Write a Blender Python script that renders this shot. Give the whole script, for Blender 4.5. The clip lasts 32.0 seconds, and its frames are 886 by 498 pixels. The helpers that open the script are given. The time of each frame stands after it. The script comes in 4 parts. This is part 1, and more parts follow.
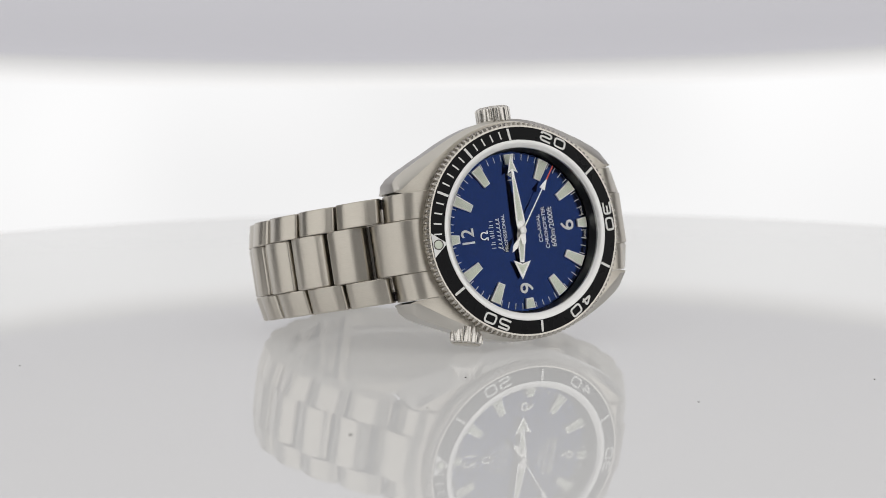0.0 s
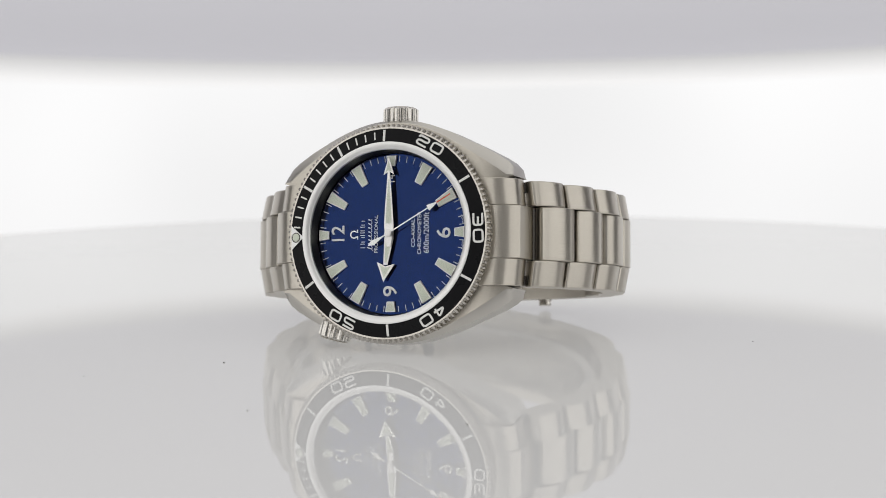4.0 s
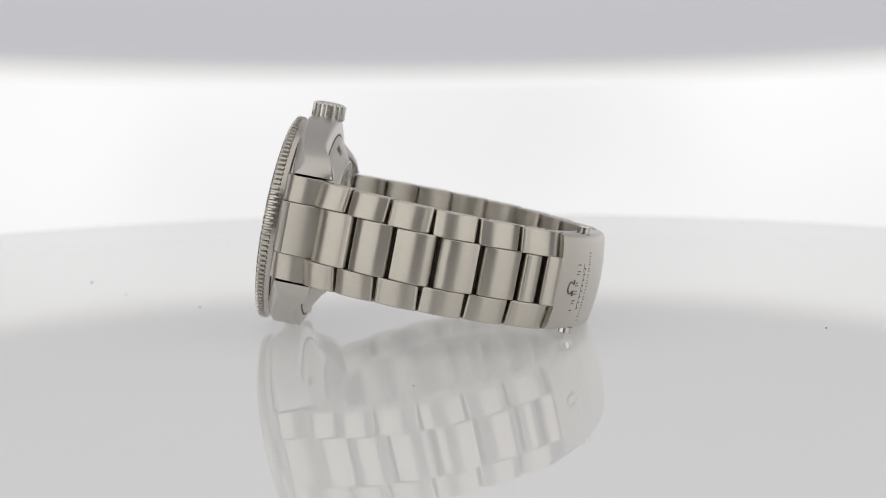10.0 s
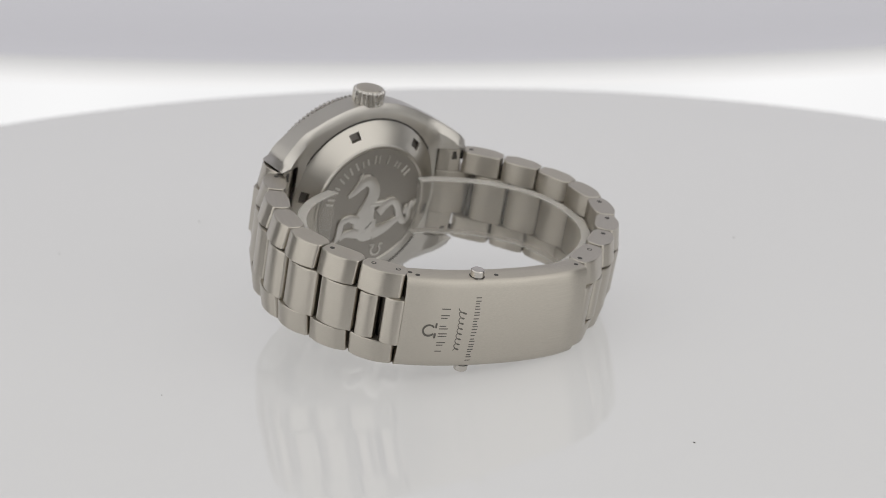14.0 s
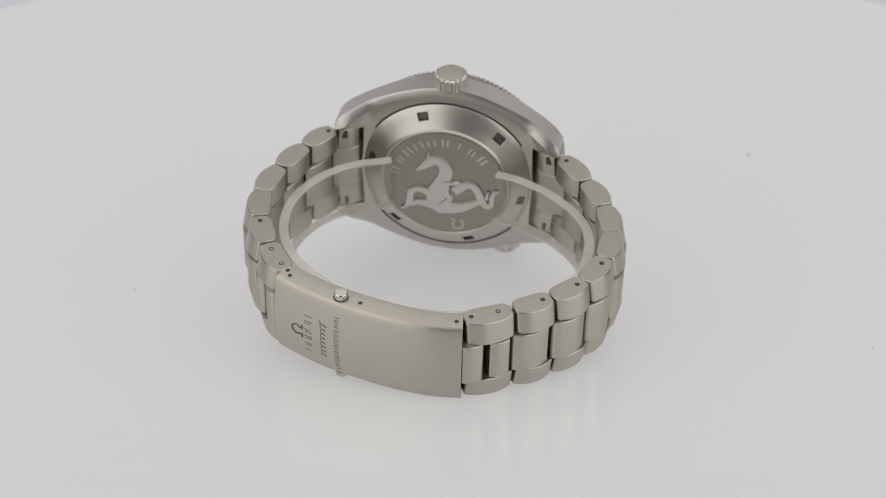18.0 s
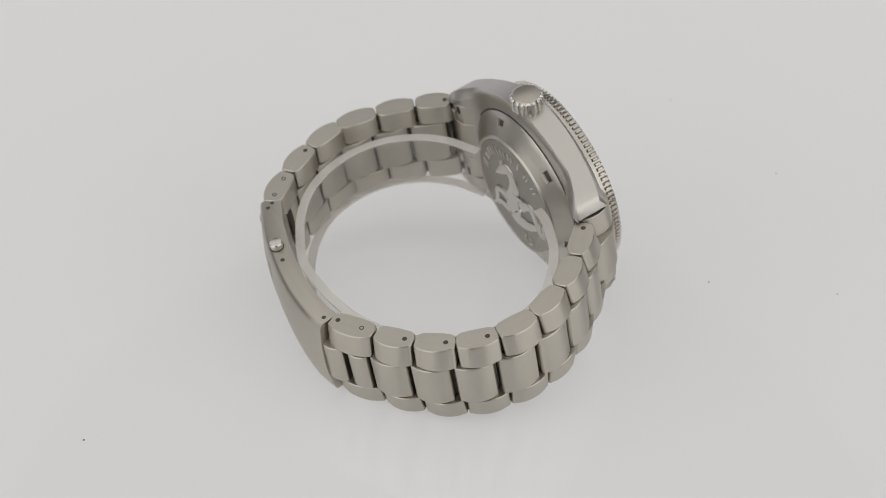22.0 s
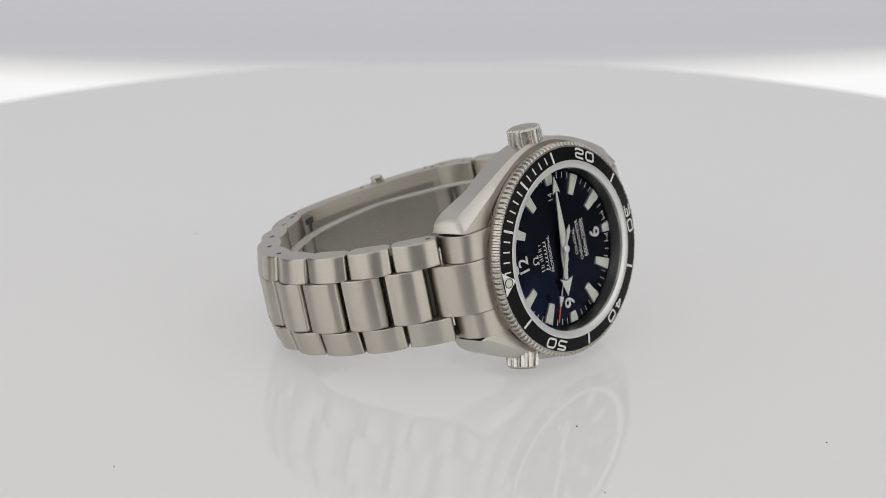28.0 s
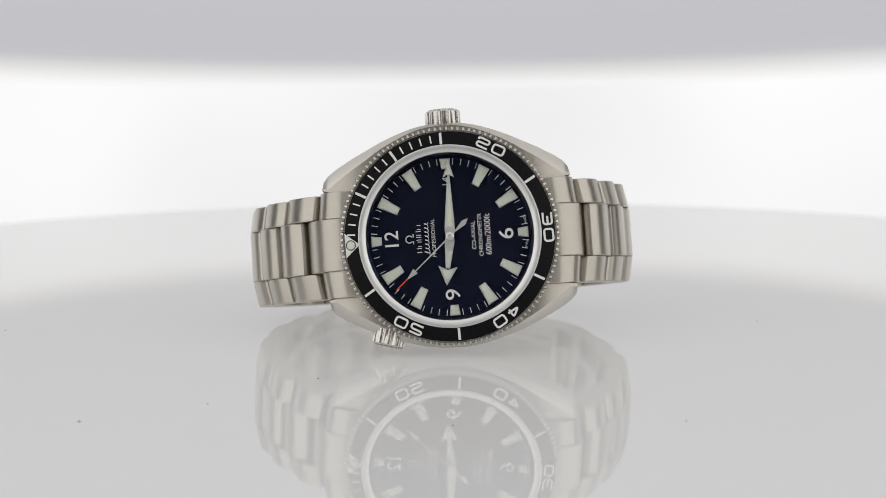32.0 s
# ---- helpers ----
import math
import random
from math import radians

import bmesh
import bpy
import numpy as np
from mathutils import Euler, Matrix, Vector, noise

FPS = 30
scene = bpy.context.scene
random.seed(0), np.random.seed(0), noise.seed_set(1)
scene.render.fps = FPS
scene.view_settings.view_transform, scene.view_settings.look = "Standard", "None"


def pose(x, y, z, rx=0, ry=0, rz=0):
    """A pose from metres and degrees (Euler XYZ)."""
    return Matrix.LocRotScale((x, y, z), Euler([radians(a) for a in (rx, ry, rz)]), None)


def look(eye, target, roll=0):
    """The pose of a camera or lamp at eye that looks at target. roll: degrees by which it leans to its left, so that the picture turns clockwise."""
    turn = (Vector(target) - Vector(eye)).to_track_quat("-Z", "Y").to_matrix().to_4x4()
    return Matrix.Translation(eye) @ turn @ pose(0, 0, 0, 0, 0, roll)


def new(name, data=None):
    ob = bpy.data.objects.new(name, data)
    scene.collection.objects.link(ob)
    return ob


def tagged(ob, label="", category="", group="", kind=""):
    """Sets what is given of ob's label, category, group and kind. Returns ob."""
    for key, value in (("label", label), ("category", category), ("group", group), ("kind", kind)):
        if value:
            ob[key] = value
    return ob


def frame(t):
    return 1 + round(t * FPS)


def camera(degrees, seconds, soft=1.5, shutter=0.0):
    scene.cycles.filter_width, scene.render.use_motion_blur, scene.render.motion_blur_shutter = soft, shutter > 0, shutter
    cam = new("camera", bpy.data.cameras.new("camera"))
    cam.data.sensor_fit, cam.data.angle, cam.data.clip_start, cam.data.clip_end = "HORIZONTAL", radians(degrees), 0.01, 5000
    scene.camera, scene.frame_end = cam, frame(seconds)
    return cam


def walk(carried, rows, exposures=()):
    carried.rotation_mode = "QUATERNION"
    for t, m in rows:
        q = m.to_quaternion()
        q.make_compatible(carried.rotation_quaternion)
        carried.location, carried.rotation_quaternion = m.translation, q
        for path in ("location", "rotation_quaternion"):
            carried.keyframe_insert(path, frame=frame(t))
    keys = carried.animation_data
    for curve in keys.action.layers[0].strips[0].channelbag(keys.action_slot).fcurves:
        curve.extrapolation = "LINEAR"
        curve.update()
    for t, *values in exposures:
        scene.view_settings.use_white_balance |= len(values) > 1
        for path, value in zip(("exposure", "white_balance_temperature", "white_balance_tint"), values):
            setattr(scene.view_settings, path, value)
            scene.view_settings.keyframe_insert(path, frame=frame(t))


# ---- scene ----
from mathutils.geometry import tessellate_polygon

# Camera on a swinging arm, tilting about a level axis over the turntable
FOV, REACH = 24.27, 0.4238
PIVOT = Vector((0, -0.0013, 0.0091))
SWING = ((0, 8.28), (1, 8.22), (2, 8.17), (3, 8.11), (4.5, 8.04), (6, 7.94), (7, 7.94), (8, 7.99), (9, 8.04), (10, 8.17), (10.5, 8.71), (11, 9.80), (11.5, 11.26), (12, 12.83), (13, 15.79), (14, 18.69), (15.5, 23.07), (17, 27.28), (18, 29.89), (19, 32.72), (20, 35.34), (20.5, 36.43), (21, 37.15), (21.5, 37.45), (22, 37.36), (22.5, 36.73), (23, 35.54), (24, 32.48), (25, 29.40), (26.5, 25.14), (28, 20.88), (29, 17.96), (30, 14.97), (31, 12.04), (32, 9.11))
SPIN = ((0, -26.43), (1, -14.28), (2, -2.22), (3, 9.76), (4.5, 27.69), (6, 45.81), (7, 57.99), (8, 70.15), (9, 82.34), (10, 94.42), (11, 106.49), (12, 118.68), (13, 130.95), (14, 143.19), (15.5, 161.19), (17, 179.17), (18, 191.14), (19, 202.94), (20, 214.78), (21, 226.74), (22, 238.70), (23, 250.89), (24, 263.23), (25, 275.49), (26.5, 294.12), (28, 312.61), (29, 324.60), (30, 336.67), (31, 348.67), (32, 360.30))


def swing(e):
    return Matrix.Translation(PIVOT) @ Matrix.Rotation(radians(-e), 4, "X")


def eye_on_arm(pitch=0.914, yaw=0.14, roll=0.493):
    p, y, r = radians(pitch), radians(yaw), radians(roll)
    ahead, up, right = Vector((0, math.cos(p), math.sin(p))), Vector((0, -math.sin(p), math.cos(p))), Vector((1, 0, 0))
    ahead, right = ahead * math.cos(y) + right * math.sin(y), right * math.cos(y) - ahead * math.sin(y)
    right, up = right * math.cos(r) - up * math.sin(r), right * math.sin(r) + up * math.cos(r)
    m = Matrix((right, up, -ahead)).transposed().to_4x4()
    m.translation = (0, -REACH, 0)
    return m


cam = camera(FOV, 32.0, soft=0.65)
cam.data.dof.use_dof = True
cam.data.dof.focus_distance = 0.390
cam.data.dof.aperture_fstop = 24
walk(cam, [(t, swing(e) @ eye_on_arm()) for t, e in SWING],
     ((0, 0), (10, 0), (12, -0.04), (13, -0.05), (17, -0.02), (22, 0.02), (25, 0), (28, -0.03), (30, -0.02), (32, 0)))

# ---- light ----
world = bpy.data.worlds.new("studio_air")
scene.world = world
world.use_nodes = True
world.node_tree.nodes["Background"].inputs[0].default_value = (0.9, 0.93, 1.0, 1)
world.node_tree.nodes["Background"].inputs[1].default_value = 0.02
TOP_LIGHT, FRONT_LIGHT, BACK_LIGHT = 0.83, 1.21, 0.94


# ---- materials ----
def material(name):
    m = bpy.data.materials.new(name)
    m.use_nodes = True
    t = m.node_tree
    return m, t, t.nodes["Principled BSDF"]


def node(t, kind, **values):
    n = t.nodes.new(kind)
    for k, v in values.items():
        n.inputs[k].default_value = v
    return n


def plain(name, color, rough=0.5, metal=0.0, coat=0.0, ior=1.5, stain=0.06, scale=300.0):
    m, t, b = material(name)
    b.inputs["Base Color"].default_value = (*color, 1)
    b.inputs["Metallic"].default_value = metal
    b.inputs["IOR"].default_value = ior
    b.inputs["Coat Weight"].default_value = coat
    co = t.nodes.new("ShaderNodeTexCoord")
    n = node(t, "ShaderNodeTexNoise", Scale=scale, Detail=4.0)
    t.links.new(co.outputs["Object"], n.inputs["Vector"])
    r = node(t, "ShaderNodeMapRange")
    r.inputs[3].default_value, r.inputs[4].default_value = max(0.0, rough - stain), rough + stain
    t.links.new(n.outputs["Fac"], r.inputs[0])
    t.links.new(r.outputs[0], b.inputs["Roughness"])
    return m


def brushed(name, color, rough, along, grain=0.05, depth=0.02):
    """Steel with a satin grain along one axis of the piece."""
    m, t, b = material(name)
    b.inputs["Metallic"].default_value = 1.0
    co = t.nodes.new("ShaderNodeTexCoord")
    mp = t.nodes.new("ShaderNodeMapping")
    mp.inputs["Scale"].default_value = [60.0 if a == along else 9000.0 for a in "xyz"]
    t.links.new(co.outputs["Object"], mp.inputs["Vector"])
    n = node(t, "ShaderNodeTexNoise", Scale=1.0, Detail=3.0)
    t.links.new(mp.outputs[0], n.inputs["Vector"])
    big = node(t, "ShaderNodeTexNoise", Scale=160.0, Detail=3.0)
    t.links.new(co.outputs["Object"], big.inputs["Vector"])
    ramp = t.nodes.new("ShaderNodeMix")
    ramp.data_type = "RGBA"
    ramp.inputs[6].default_value = (*[c * 0.88 for c in color], 1)
    ramp.inputs[7].default_value = (*[c * 1.09 for c in color], 1)
    t.links.new(n.outputs["Fac"], ramp.inputs[0])
    t.links.new(ramp.outputs[2], b.inputs["Base Color"])
    mix = node(t, "ShaderNodeMath")
    mix.operation = "MULTIPLY_ADD"
    mix.inputs[1].default_value, mix.inputs[2].default_value = grain, rough - grain / 2
    t.links.new(big.outputs["Fac"], mix.inputs[0])
    t.links.new(mix.outputs[0], b.inputs["Roughness"])
    bump = node(t, "ShaderNodeBump", Strength=0.25, Distance=depth * 0.001)
    t.links.new(n.outputs["Fac"], bump.inputs["Height"])
    t.links.new(bump.outputs[0], b.inputs["Normal"])
    # the grooves spread the light across the grain
    side = node(t, "ShaderNodeCombineXYZ", X=0.0 if along == "x" else 1.0, Y=1.0 if along == "x" else 0.0)
    turned = t.nodes.new("ShaderNodeVectorTransform")
    turned.vector_type, turned.convert_from, turned.convert_to = "VECTOR", "OBJECT", "WORLD"
    t.links.new(side.outputs[0], turned.inputs[0])
    t.links.new(turned.outputs[0], b.inputs["Tangent"])
    b.inputs["Anisotropic"].default_value = 0.85
    return m


def glowing(name, color, strength):
    m, t, b = material(name)
    b.inputs["Base Color"].default_value = (0.12, 0.12, 0.12, 1)
    b.inputs["Emission Color"].default_value = (*color, 1)
    b.inputs["Emission Strength"].default_value = strength
    b.inputs["Roughness"].default_value = 0.6
    return m


STEEL = (0.53, 0.497, 0.442)
satin = brushed("satin_steel", STEEL, 0.36, "y")
satin_case = brushed("satin_case_steel", STEEL, 0.36, "y")
flank_steel = plain("polished_flank_steel", (0.54, 0.52, 0.485), 0.33, 1.0, stain=0.05)
satin_side = brushed("satin_edge_steel", STEEL, 0.38, "y")
polished = plain("polished_steel", (0.60, 0.575, 0.535), 0.15, 1.0, stain=0.05)
knob_steel = plain("polished_knob_steel", (0.62, 0.60, 0.565), 0.27, 1.0, stain=0.04)
ring_steel = plain("silver_ring_steel", (0.72, 0.72, 0.715), 0.45, 1.0, stain=0.04)
knurled = plain("bezel_steel", (0.52, 0.495, 0.455), 0.27, 1.0, stain=0.04)
bright = plain("bright_steel", (0.80, 0.79, 0.77), 0.42, 1.0, stain=0.04)
back_steel = plain("turned_back_steel", (0.56, 0.535, 0.49), 0.33, 1.0, stain=0.012, scale=500)
relief_steel = plain("worn_relief_steel", (0.62, 0.60, 0.565), 0.34, 1.0, stain=0.06, scale=900)
frosted = plain("frosted_steel", (0.36, 0.34, 0.31), 0.46, 1.0, scale=2500)
# dark ring steel, also used for the shade deep in the joints
dark_steel = plain("dark_steel_and_shade", (0.10, 0.094, 0.086), 0.45, 1.0)
notch_steel = plain("shaded_notch_steel", (0.13, 0.12, 0.11), 0.5, 1.0)
flange_steel = plain("gray_flange_steel", (0.13, 0.13, 0.14), 0.35, 1.0)
# near-black colour that stands in for shade in holes, gaps and grooves
engraved = plain("recess_shade", (0.07, 0.065, 0.06), 0.6, 0.3)
insert_black = plain("black_bezel_inlay", (0.006, 0.006, 0.007), 0.28, 0.0, stain=0.04, ior=1.25)
insert_black.node_tree.nodes["Principled BSDF"].inputs["Specular IOR Level"].default_value = 0.3
soft_engraving = plain("shallow_engraving", (0.17, 0.16, 0.145), 0.5, 1.0)
white_print = plain("white_print", (0.72, 0.72, 0.70), 0.5)
lume = plain("pale_green_lume", (0.62, 0.66, 0.56), 0.6, scale=3000)
orange = plain("orange_enamel", (0.75, 0.08, 0.02), 0.4)
backing_gray = plain("matt_gray_added_glow", (0.13, 0.128, 0.133), 0.85, scale=8)
# glow stands in for light on the board; faded upward to soften its reflection
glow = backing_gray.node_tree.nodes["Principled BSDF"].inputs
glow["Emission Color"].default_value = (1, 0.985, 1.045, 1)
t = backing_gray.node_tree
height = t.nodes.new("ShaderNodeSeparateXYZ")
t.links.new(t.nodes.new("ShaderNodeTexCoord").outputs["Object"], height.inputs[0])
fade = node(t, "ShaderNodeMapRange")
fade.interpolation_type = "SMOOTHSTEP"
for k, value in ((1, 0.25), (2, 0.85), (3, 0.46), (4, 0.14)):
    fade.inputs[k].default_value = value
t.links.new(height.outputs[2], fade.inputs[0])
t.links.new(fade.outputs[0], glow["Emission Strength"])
room_paint = plain("studio_wall_paint", (0.26, 0.26, 0.263), 0.8, scale=6)
# unseen wall made white to brighten what the disc reflects above the board
bounce_wall = plain("white_bounce_paint", (0.75, 0.75, 0.745), 0.8, scale=6)
floor_paint = plain("studio_floor_paint", (0.16, 0.16, 0.165), 0.55, scale=6)
black_metal = plain("black_powder_coat", (0.02, 0.02, 0.02), 0.5)
speck = plain("gray_dust", (0.16, 0.15, 0.14), 0.9)
soft_top = glowing("softbox_cloth_top", (1, 0.985, 0.96), TOP_LIGHT)
soft_front = glowing("softbox_cloth_front", (1, 0.985, 0.96), FRONT_LIGHT)
# stepped glow of the strips that fade the sheet's upper edge
fade_glows = [glowing("sheet_fade_glow", (1, 0.99, 0.985), k) for k in (0.83, 0.74, 0.65, 0.56, 0.48)]
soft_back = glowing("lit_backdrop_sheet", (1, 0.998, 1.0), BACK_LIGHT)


# uneven light on the sheet painted into its glow as soft clouds
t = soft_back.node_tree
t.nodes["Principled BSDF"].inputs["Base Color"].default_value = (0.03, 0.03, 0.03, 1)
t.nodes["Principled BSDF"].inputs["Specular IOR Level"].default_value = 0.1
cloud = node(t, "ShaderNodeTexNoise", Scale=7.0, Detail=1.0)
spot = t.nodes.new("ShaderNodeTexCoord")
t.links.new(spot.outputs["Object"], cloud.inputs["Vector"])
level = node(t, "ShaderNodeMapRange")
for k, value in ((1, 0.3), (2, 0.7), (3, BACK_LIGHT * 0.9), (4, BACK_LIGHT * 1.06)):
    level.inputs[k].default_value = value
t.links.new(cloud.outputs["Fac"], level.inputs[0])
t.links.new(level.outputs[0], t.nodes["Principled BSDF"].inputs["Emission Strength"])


def crystal_material():
    """Sapphire with an anti-glare coating: clear face on, white at a graze."""
    m, t, b = material("coated_sapphire")
    t.nodes.remove(b)
    out = t.nodes["Material Output"]
    clear = node(t, "ShaderNodeBsdfTransparent", Color=(0.97, 0.97, 0.97, 1))
    gloss = node(t, "ShaderNodeBsdfGlossy", Roughness=0.07)
    weight = node(t, "ShaderNodeLayerWeight", Blend=0.5)
    ramp = t.nodes.new("ShaderNodeValToRGB")
    e = ramp.color_ramp.elements
    e[0].position, e[0].color = 0.40, (0, 0, 0, 1)
    e[1].position, e[1].color = 1.0, (0.5, 0.5, 0.5, 1)
    for spot, value in ((0.6, 0.06), (0.72, 0.17)):
        e.new(spot).color = (value, value, value, 1)
    t.links.new(weight.outputs["Facing"], ramp.inputs[0])
    t.links.new(ramp.outputs[0], gloss.inputs["Color"])
    add = t.nodes.new("ShaderNodeAddShader")
    t.links.new(clear.outputs[0], add.inputs[0])
    t.links.new(gloss.outputs[0], add.inputs[1])
    t.links.new(add.outputs[0], out.inputs["Surface"])
    return m


def lacquer_material():
    """Blue-black lacquer whose thin gloss is blue face on and fades at a graze."""
    m, t, b = material("dark_dial_lacquer")
    t.nodes.remove(b)
    body = node(t, "ShaderNodeBsdfDiffuse", Color=(0.0085, 0.0085, 0.0105, 1))
    gloss = node(t, "ShaderNodeBsdfGlossy", Roughness=0.10)
    weight = node(t, "ShaderNodeLayerWeight", Blend=0.5)
    ramp = t.nodes.new("ShaderNodeValToRGB")
    e = ramp.color_ramp.elements
    e[0].position, e[0].color = 0.0, (0.0104, 0.0240, 0.093, 1)
    e[1].position, e[1].color = 0.45, (0.008, 0.008, 0.0085, 1)
    e.new(0.2).color = (0.0108, 0.0245, 0.090, 1)
    t.links.new(weight.outputs["Facing"], ramp.inputs[0])
    t.links.new(ramp.outputs[0], gloss.inputs["Color"])
    both = t.nodes.new("ShaderNodeAddShader")
    t.links.new(body.outputs[0], both.inputs[0])
    t.links.new(gloss.outputs[0], both.inputs[1])
    t.links.new(both.outputs[0], t.nodes["Material Output"].inputs["Surface"])
    return m


def plastic_material(name, solid):
    """Milky clear plastic: part of the light goes straight through."""
    m, t, b = material(name)
    b.inputs["Base Color"].default_value = (0.82, 0.80, 0.765, 1)
    b.inputs["Roughness"].default_value = 0.22
    b.inputs["Subsurface Weight"].default_value = 0.0
    clear = node(t, "ShaderNodeBsdfTransparent", Color=(0.96, 0.955, 0.945, 1))
    cloud = node(t, "ShaderNodeTexNoise", Scale=220.0, Detail=3.0)
    co = t.nodes.new("ShaderNodeTexCoord")
    t.links.new(co.outputs["Object"], cloud.inputs["Vector"])
    amount = node(t, "ShaderNodeMapRange")
    amount.inputs[3].default_value, amount.inputs[4].default_value = solid - 0.05, solid + 0.05
    t.links.new(cloud.outputs["Fac"], amount.inputs[0])
    mix = t.nodes.new("ShaderNodeMixShader")
    t.links.new(amount.outputs[0], mix.inputs[0])
    t.links.new(clear.outputs[0], mix.inputs[1])
    t.links.new(b.outputs[0], mix.inputs[2])
    t.links.new(mix.outputs[0], t.nodes["Material Output"].inputs["Surface"])
    return m


def acrylic_material():
    """White acrylic under its own clear gloss, with a glow added to thin shadows."""
    m, t, b = material("glossy_white_acrylic")
    t.nodes.remove(b)
    co = t.nodes.new("ShaderNodeTexCoord")
    stain = node(t, "ShaderNodeTexNoise", Scale=14.0, Detail=3.0)
    t.links.new(co.outputs["Object"], stain.inputs["Vector"])
    tone = t.nodes.new("ShaderNodeMix")
    tone.data_type = "RGBA"
    tone.inputs[6].default_value, tone.inputs[7].default_value = (0.335, 0.335, 0.333, 1), (0.35, 0.35, 0.348, 1)
    t.links.new(stain.outputs["Fac"], tone.inputs[0])
    body = node(t, "ShaderNodeBsdfDiffuse")
    t.links.new(tone.outputs[2], body.inputs["Color"])
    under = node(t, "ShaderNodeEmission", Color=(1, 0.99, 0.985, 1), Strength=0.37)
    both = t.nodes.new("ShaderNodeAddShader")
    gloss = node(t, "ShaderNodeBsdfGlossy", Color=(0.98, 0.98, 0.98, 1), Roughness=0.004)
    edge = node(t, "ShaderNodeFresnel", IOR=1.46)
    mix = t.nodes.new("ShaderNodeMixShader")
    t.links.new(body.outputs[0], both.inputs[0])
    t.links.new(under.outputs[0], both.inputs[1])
    t.links.new(edge.outputs[0], mix.inputs[0])
    t.links.new(both.outputs[0], mix.inputs[1])
    t.links.new(gloss.outputs[0], mix.inputs[2])
    t.links.new(mix.outputs[0], t.nodes["Material Output"].inputs["Surface"])
    return m


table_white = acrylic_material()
crystal_glass = crystal_material()
dial_black = lacquer_material()
soft_plastic, plastic_edge = plastic_material("clear_soft_plastic", 0.09), plastic_material("milky_plastic_edge", 0.42)
MM = 0.001


# ---- mesh helpers, in millimetres ----
def part(name, bm, mat, parent=None, label="", m=None, sharp=32, unit=MM):
    bmesh.ops.recalc_face_normals(bm, faces=bm.faces[:])
    if unit != 1:
        bmesh.ops.scale(bm, vec=(unit,) * 3, verts=bm.verts[:])
    me = bpy.data.meshes.new(name)
    bm.to_mesh(me)
    bm.free()
    return from_mesh(name, me, mat, parent, label, m, sharp)


def from_mesh(name, me, mat, parent=None, label="", m=None, sharp=32):
    me.materials.clear()
    me.materials.append(mat)
    if sharp and len(me.polygons):
        me.polygons.foreach_set("use_smooth", [True] * len(me.polygons))
        me.set_sharp_from_angle(angle=radians(sharp))
    ob = new(name, me)
    ob.parent = parent
    if m is not None:
        ob.matrix_basis = m
    if label:
        tagged(ob, label)
    return ob


def again(ob, m, parent=None):
    """Another piece on the same mesh."""
    o = new(ob.name.split(".")[0], ob.data)
    o.parent = parent or ob.parent
    o.matrix_basis = m
    return o


def at(u=0, v=0, w=0, turn=0.0):
    return Matrix.Translation((u * MM, v * MM, w * MM)) @ Matrix.Rotation(radians(turn), 4, "Z")


def rings(bm, loops, closed_ends=True, wrap=True):
    """Skin a list of vertex rings."""
    vs = [[bm.verts.new(p) for p in ring] for ring in loops]
    for a, b in zip(vs, vs[1:]):
        n = len(a)
        for i in range(n if wrap else n - 1):
            bm.faces.new((a[i], a[(i + 1) % n], b[(i + 1) % n], b[i]))
    if closed_ends:
        bm.faces.new(vs[0])
        bm.faces.new(vs[-1])
    return vs


def cap(bm, loop):
    """Close a loop of vertices whose outline in u, v may turn inward."""
    for tri in tessellate_polygon([[Vector((p.co.x, p.co.y, 0)) for p in loop]]):
        try:
            bm.faces.new([loop[i] for i in tri])
        except ValueError:
            pass


def lathe(profile, seg=96, loop=False, bump=None):
    """Turn (r, w) round the w axis. loop: the profile closes on itself. bump(angle, k) adds to r and w."""
    bm = bmesh.new()
    cols = []
    for i in range(seg):
        a = 2 * math.pi * i / seg
        col = []
        for k, (r, w) in enumerate(profile):
            dr, dw = bump(a, k) if bump else (0, 0)
            col.append(bm.verts.new(((r + dr) * math.sin(a), (r + dr) * math.cos(a), w + dw)))
        cols.append(col)
    n = len(profile)
    for i in range(seg):
        a, b = cols[i], cols[(i + 1) % seg]
        for k in range(n if loop else n - 1):
            bm.faces.new((a[k], b[k], b[(k + 1) % n], a[(k + 1) % n]))
    if not loop:
        for k, want in ((0, profile[0][0]), (n - 1, profile[-1][0])):
            if want > 1e-4:
                bm.faces.new([c[k] for c in cols])
            else:
                bmesh.ops.remove_doubles(bm, verts=[c[k] for c in cols], dist=1e-3)
    return bm


def prism(outline, w0, w1, edge=0.0, bm=None):
    """A plate with that (u, v) outline from w0 up to w1, its upper edge bevelled by edge."""
    bm = bm or bmesh.new()
    cu, cv = [sum(p[k] for p in outline) / len(outline) for k in (0, 1)]

    def inset(d):
        far = max(math.hypot(p[0] - cu, p[1] - cv) for p in outline)
        s = max(0.2, 1 - d / far)
        return [(cu + (u - cu) * s, cv + (v - cv) * s) for u, v in outline]

    loops = [[(u, v, w0) for u, v in outline], [(u, v, w1 - edge) for u, v in outline]]
    if edge:
        loops.append([(u, v, w1) for u, v in inset(edge)])
    rings(bm, loops)
    return bm


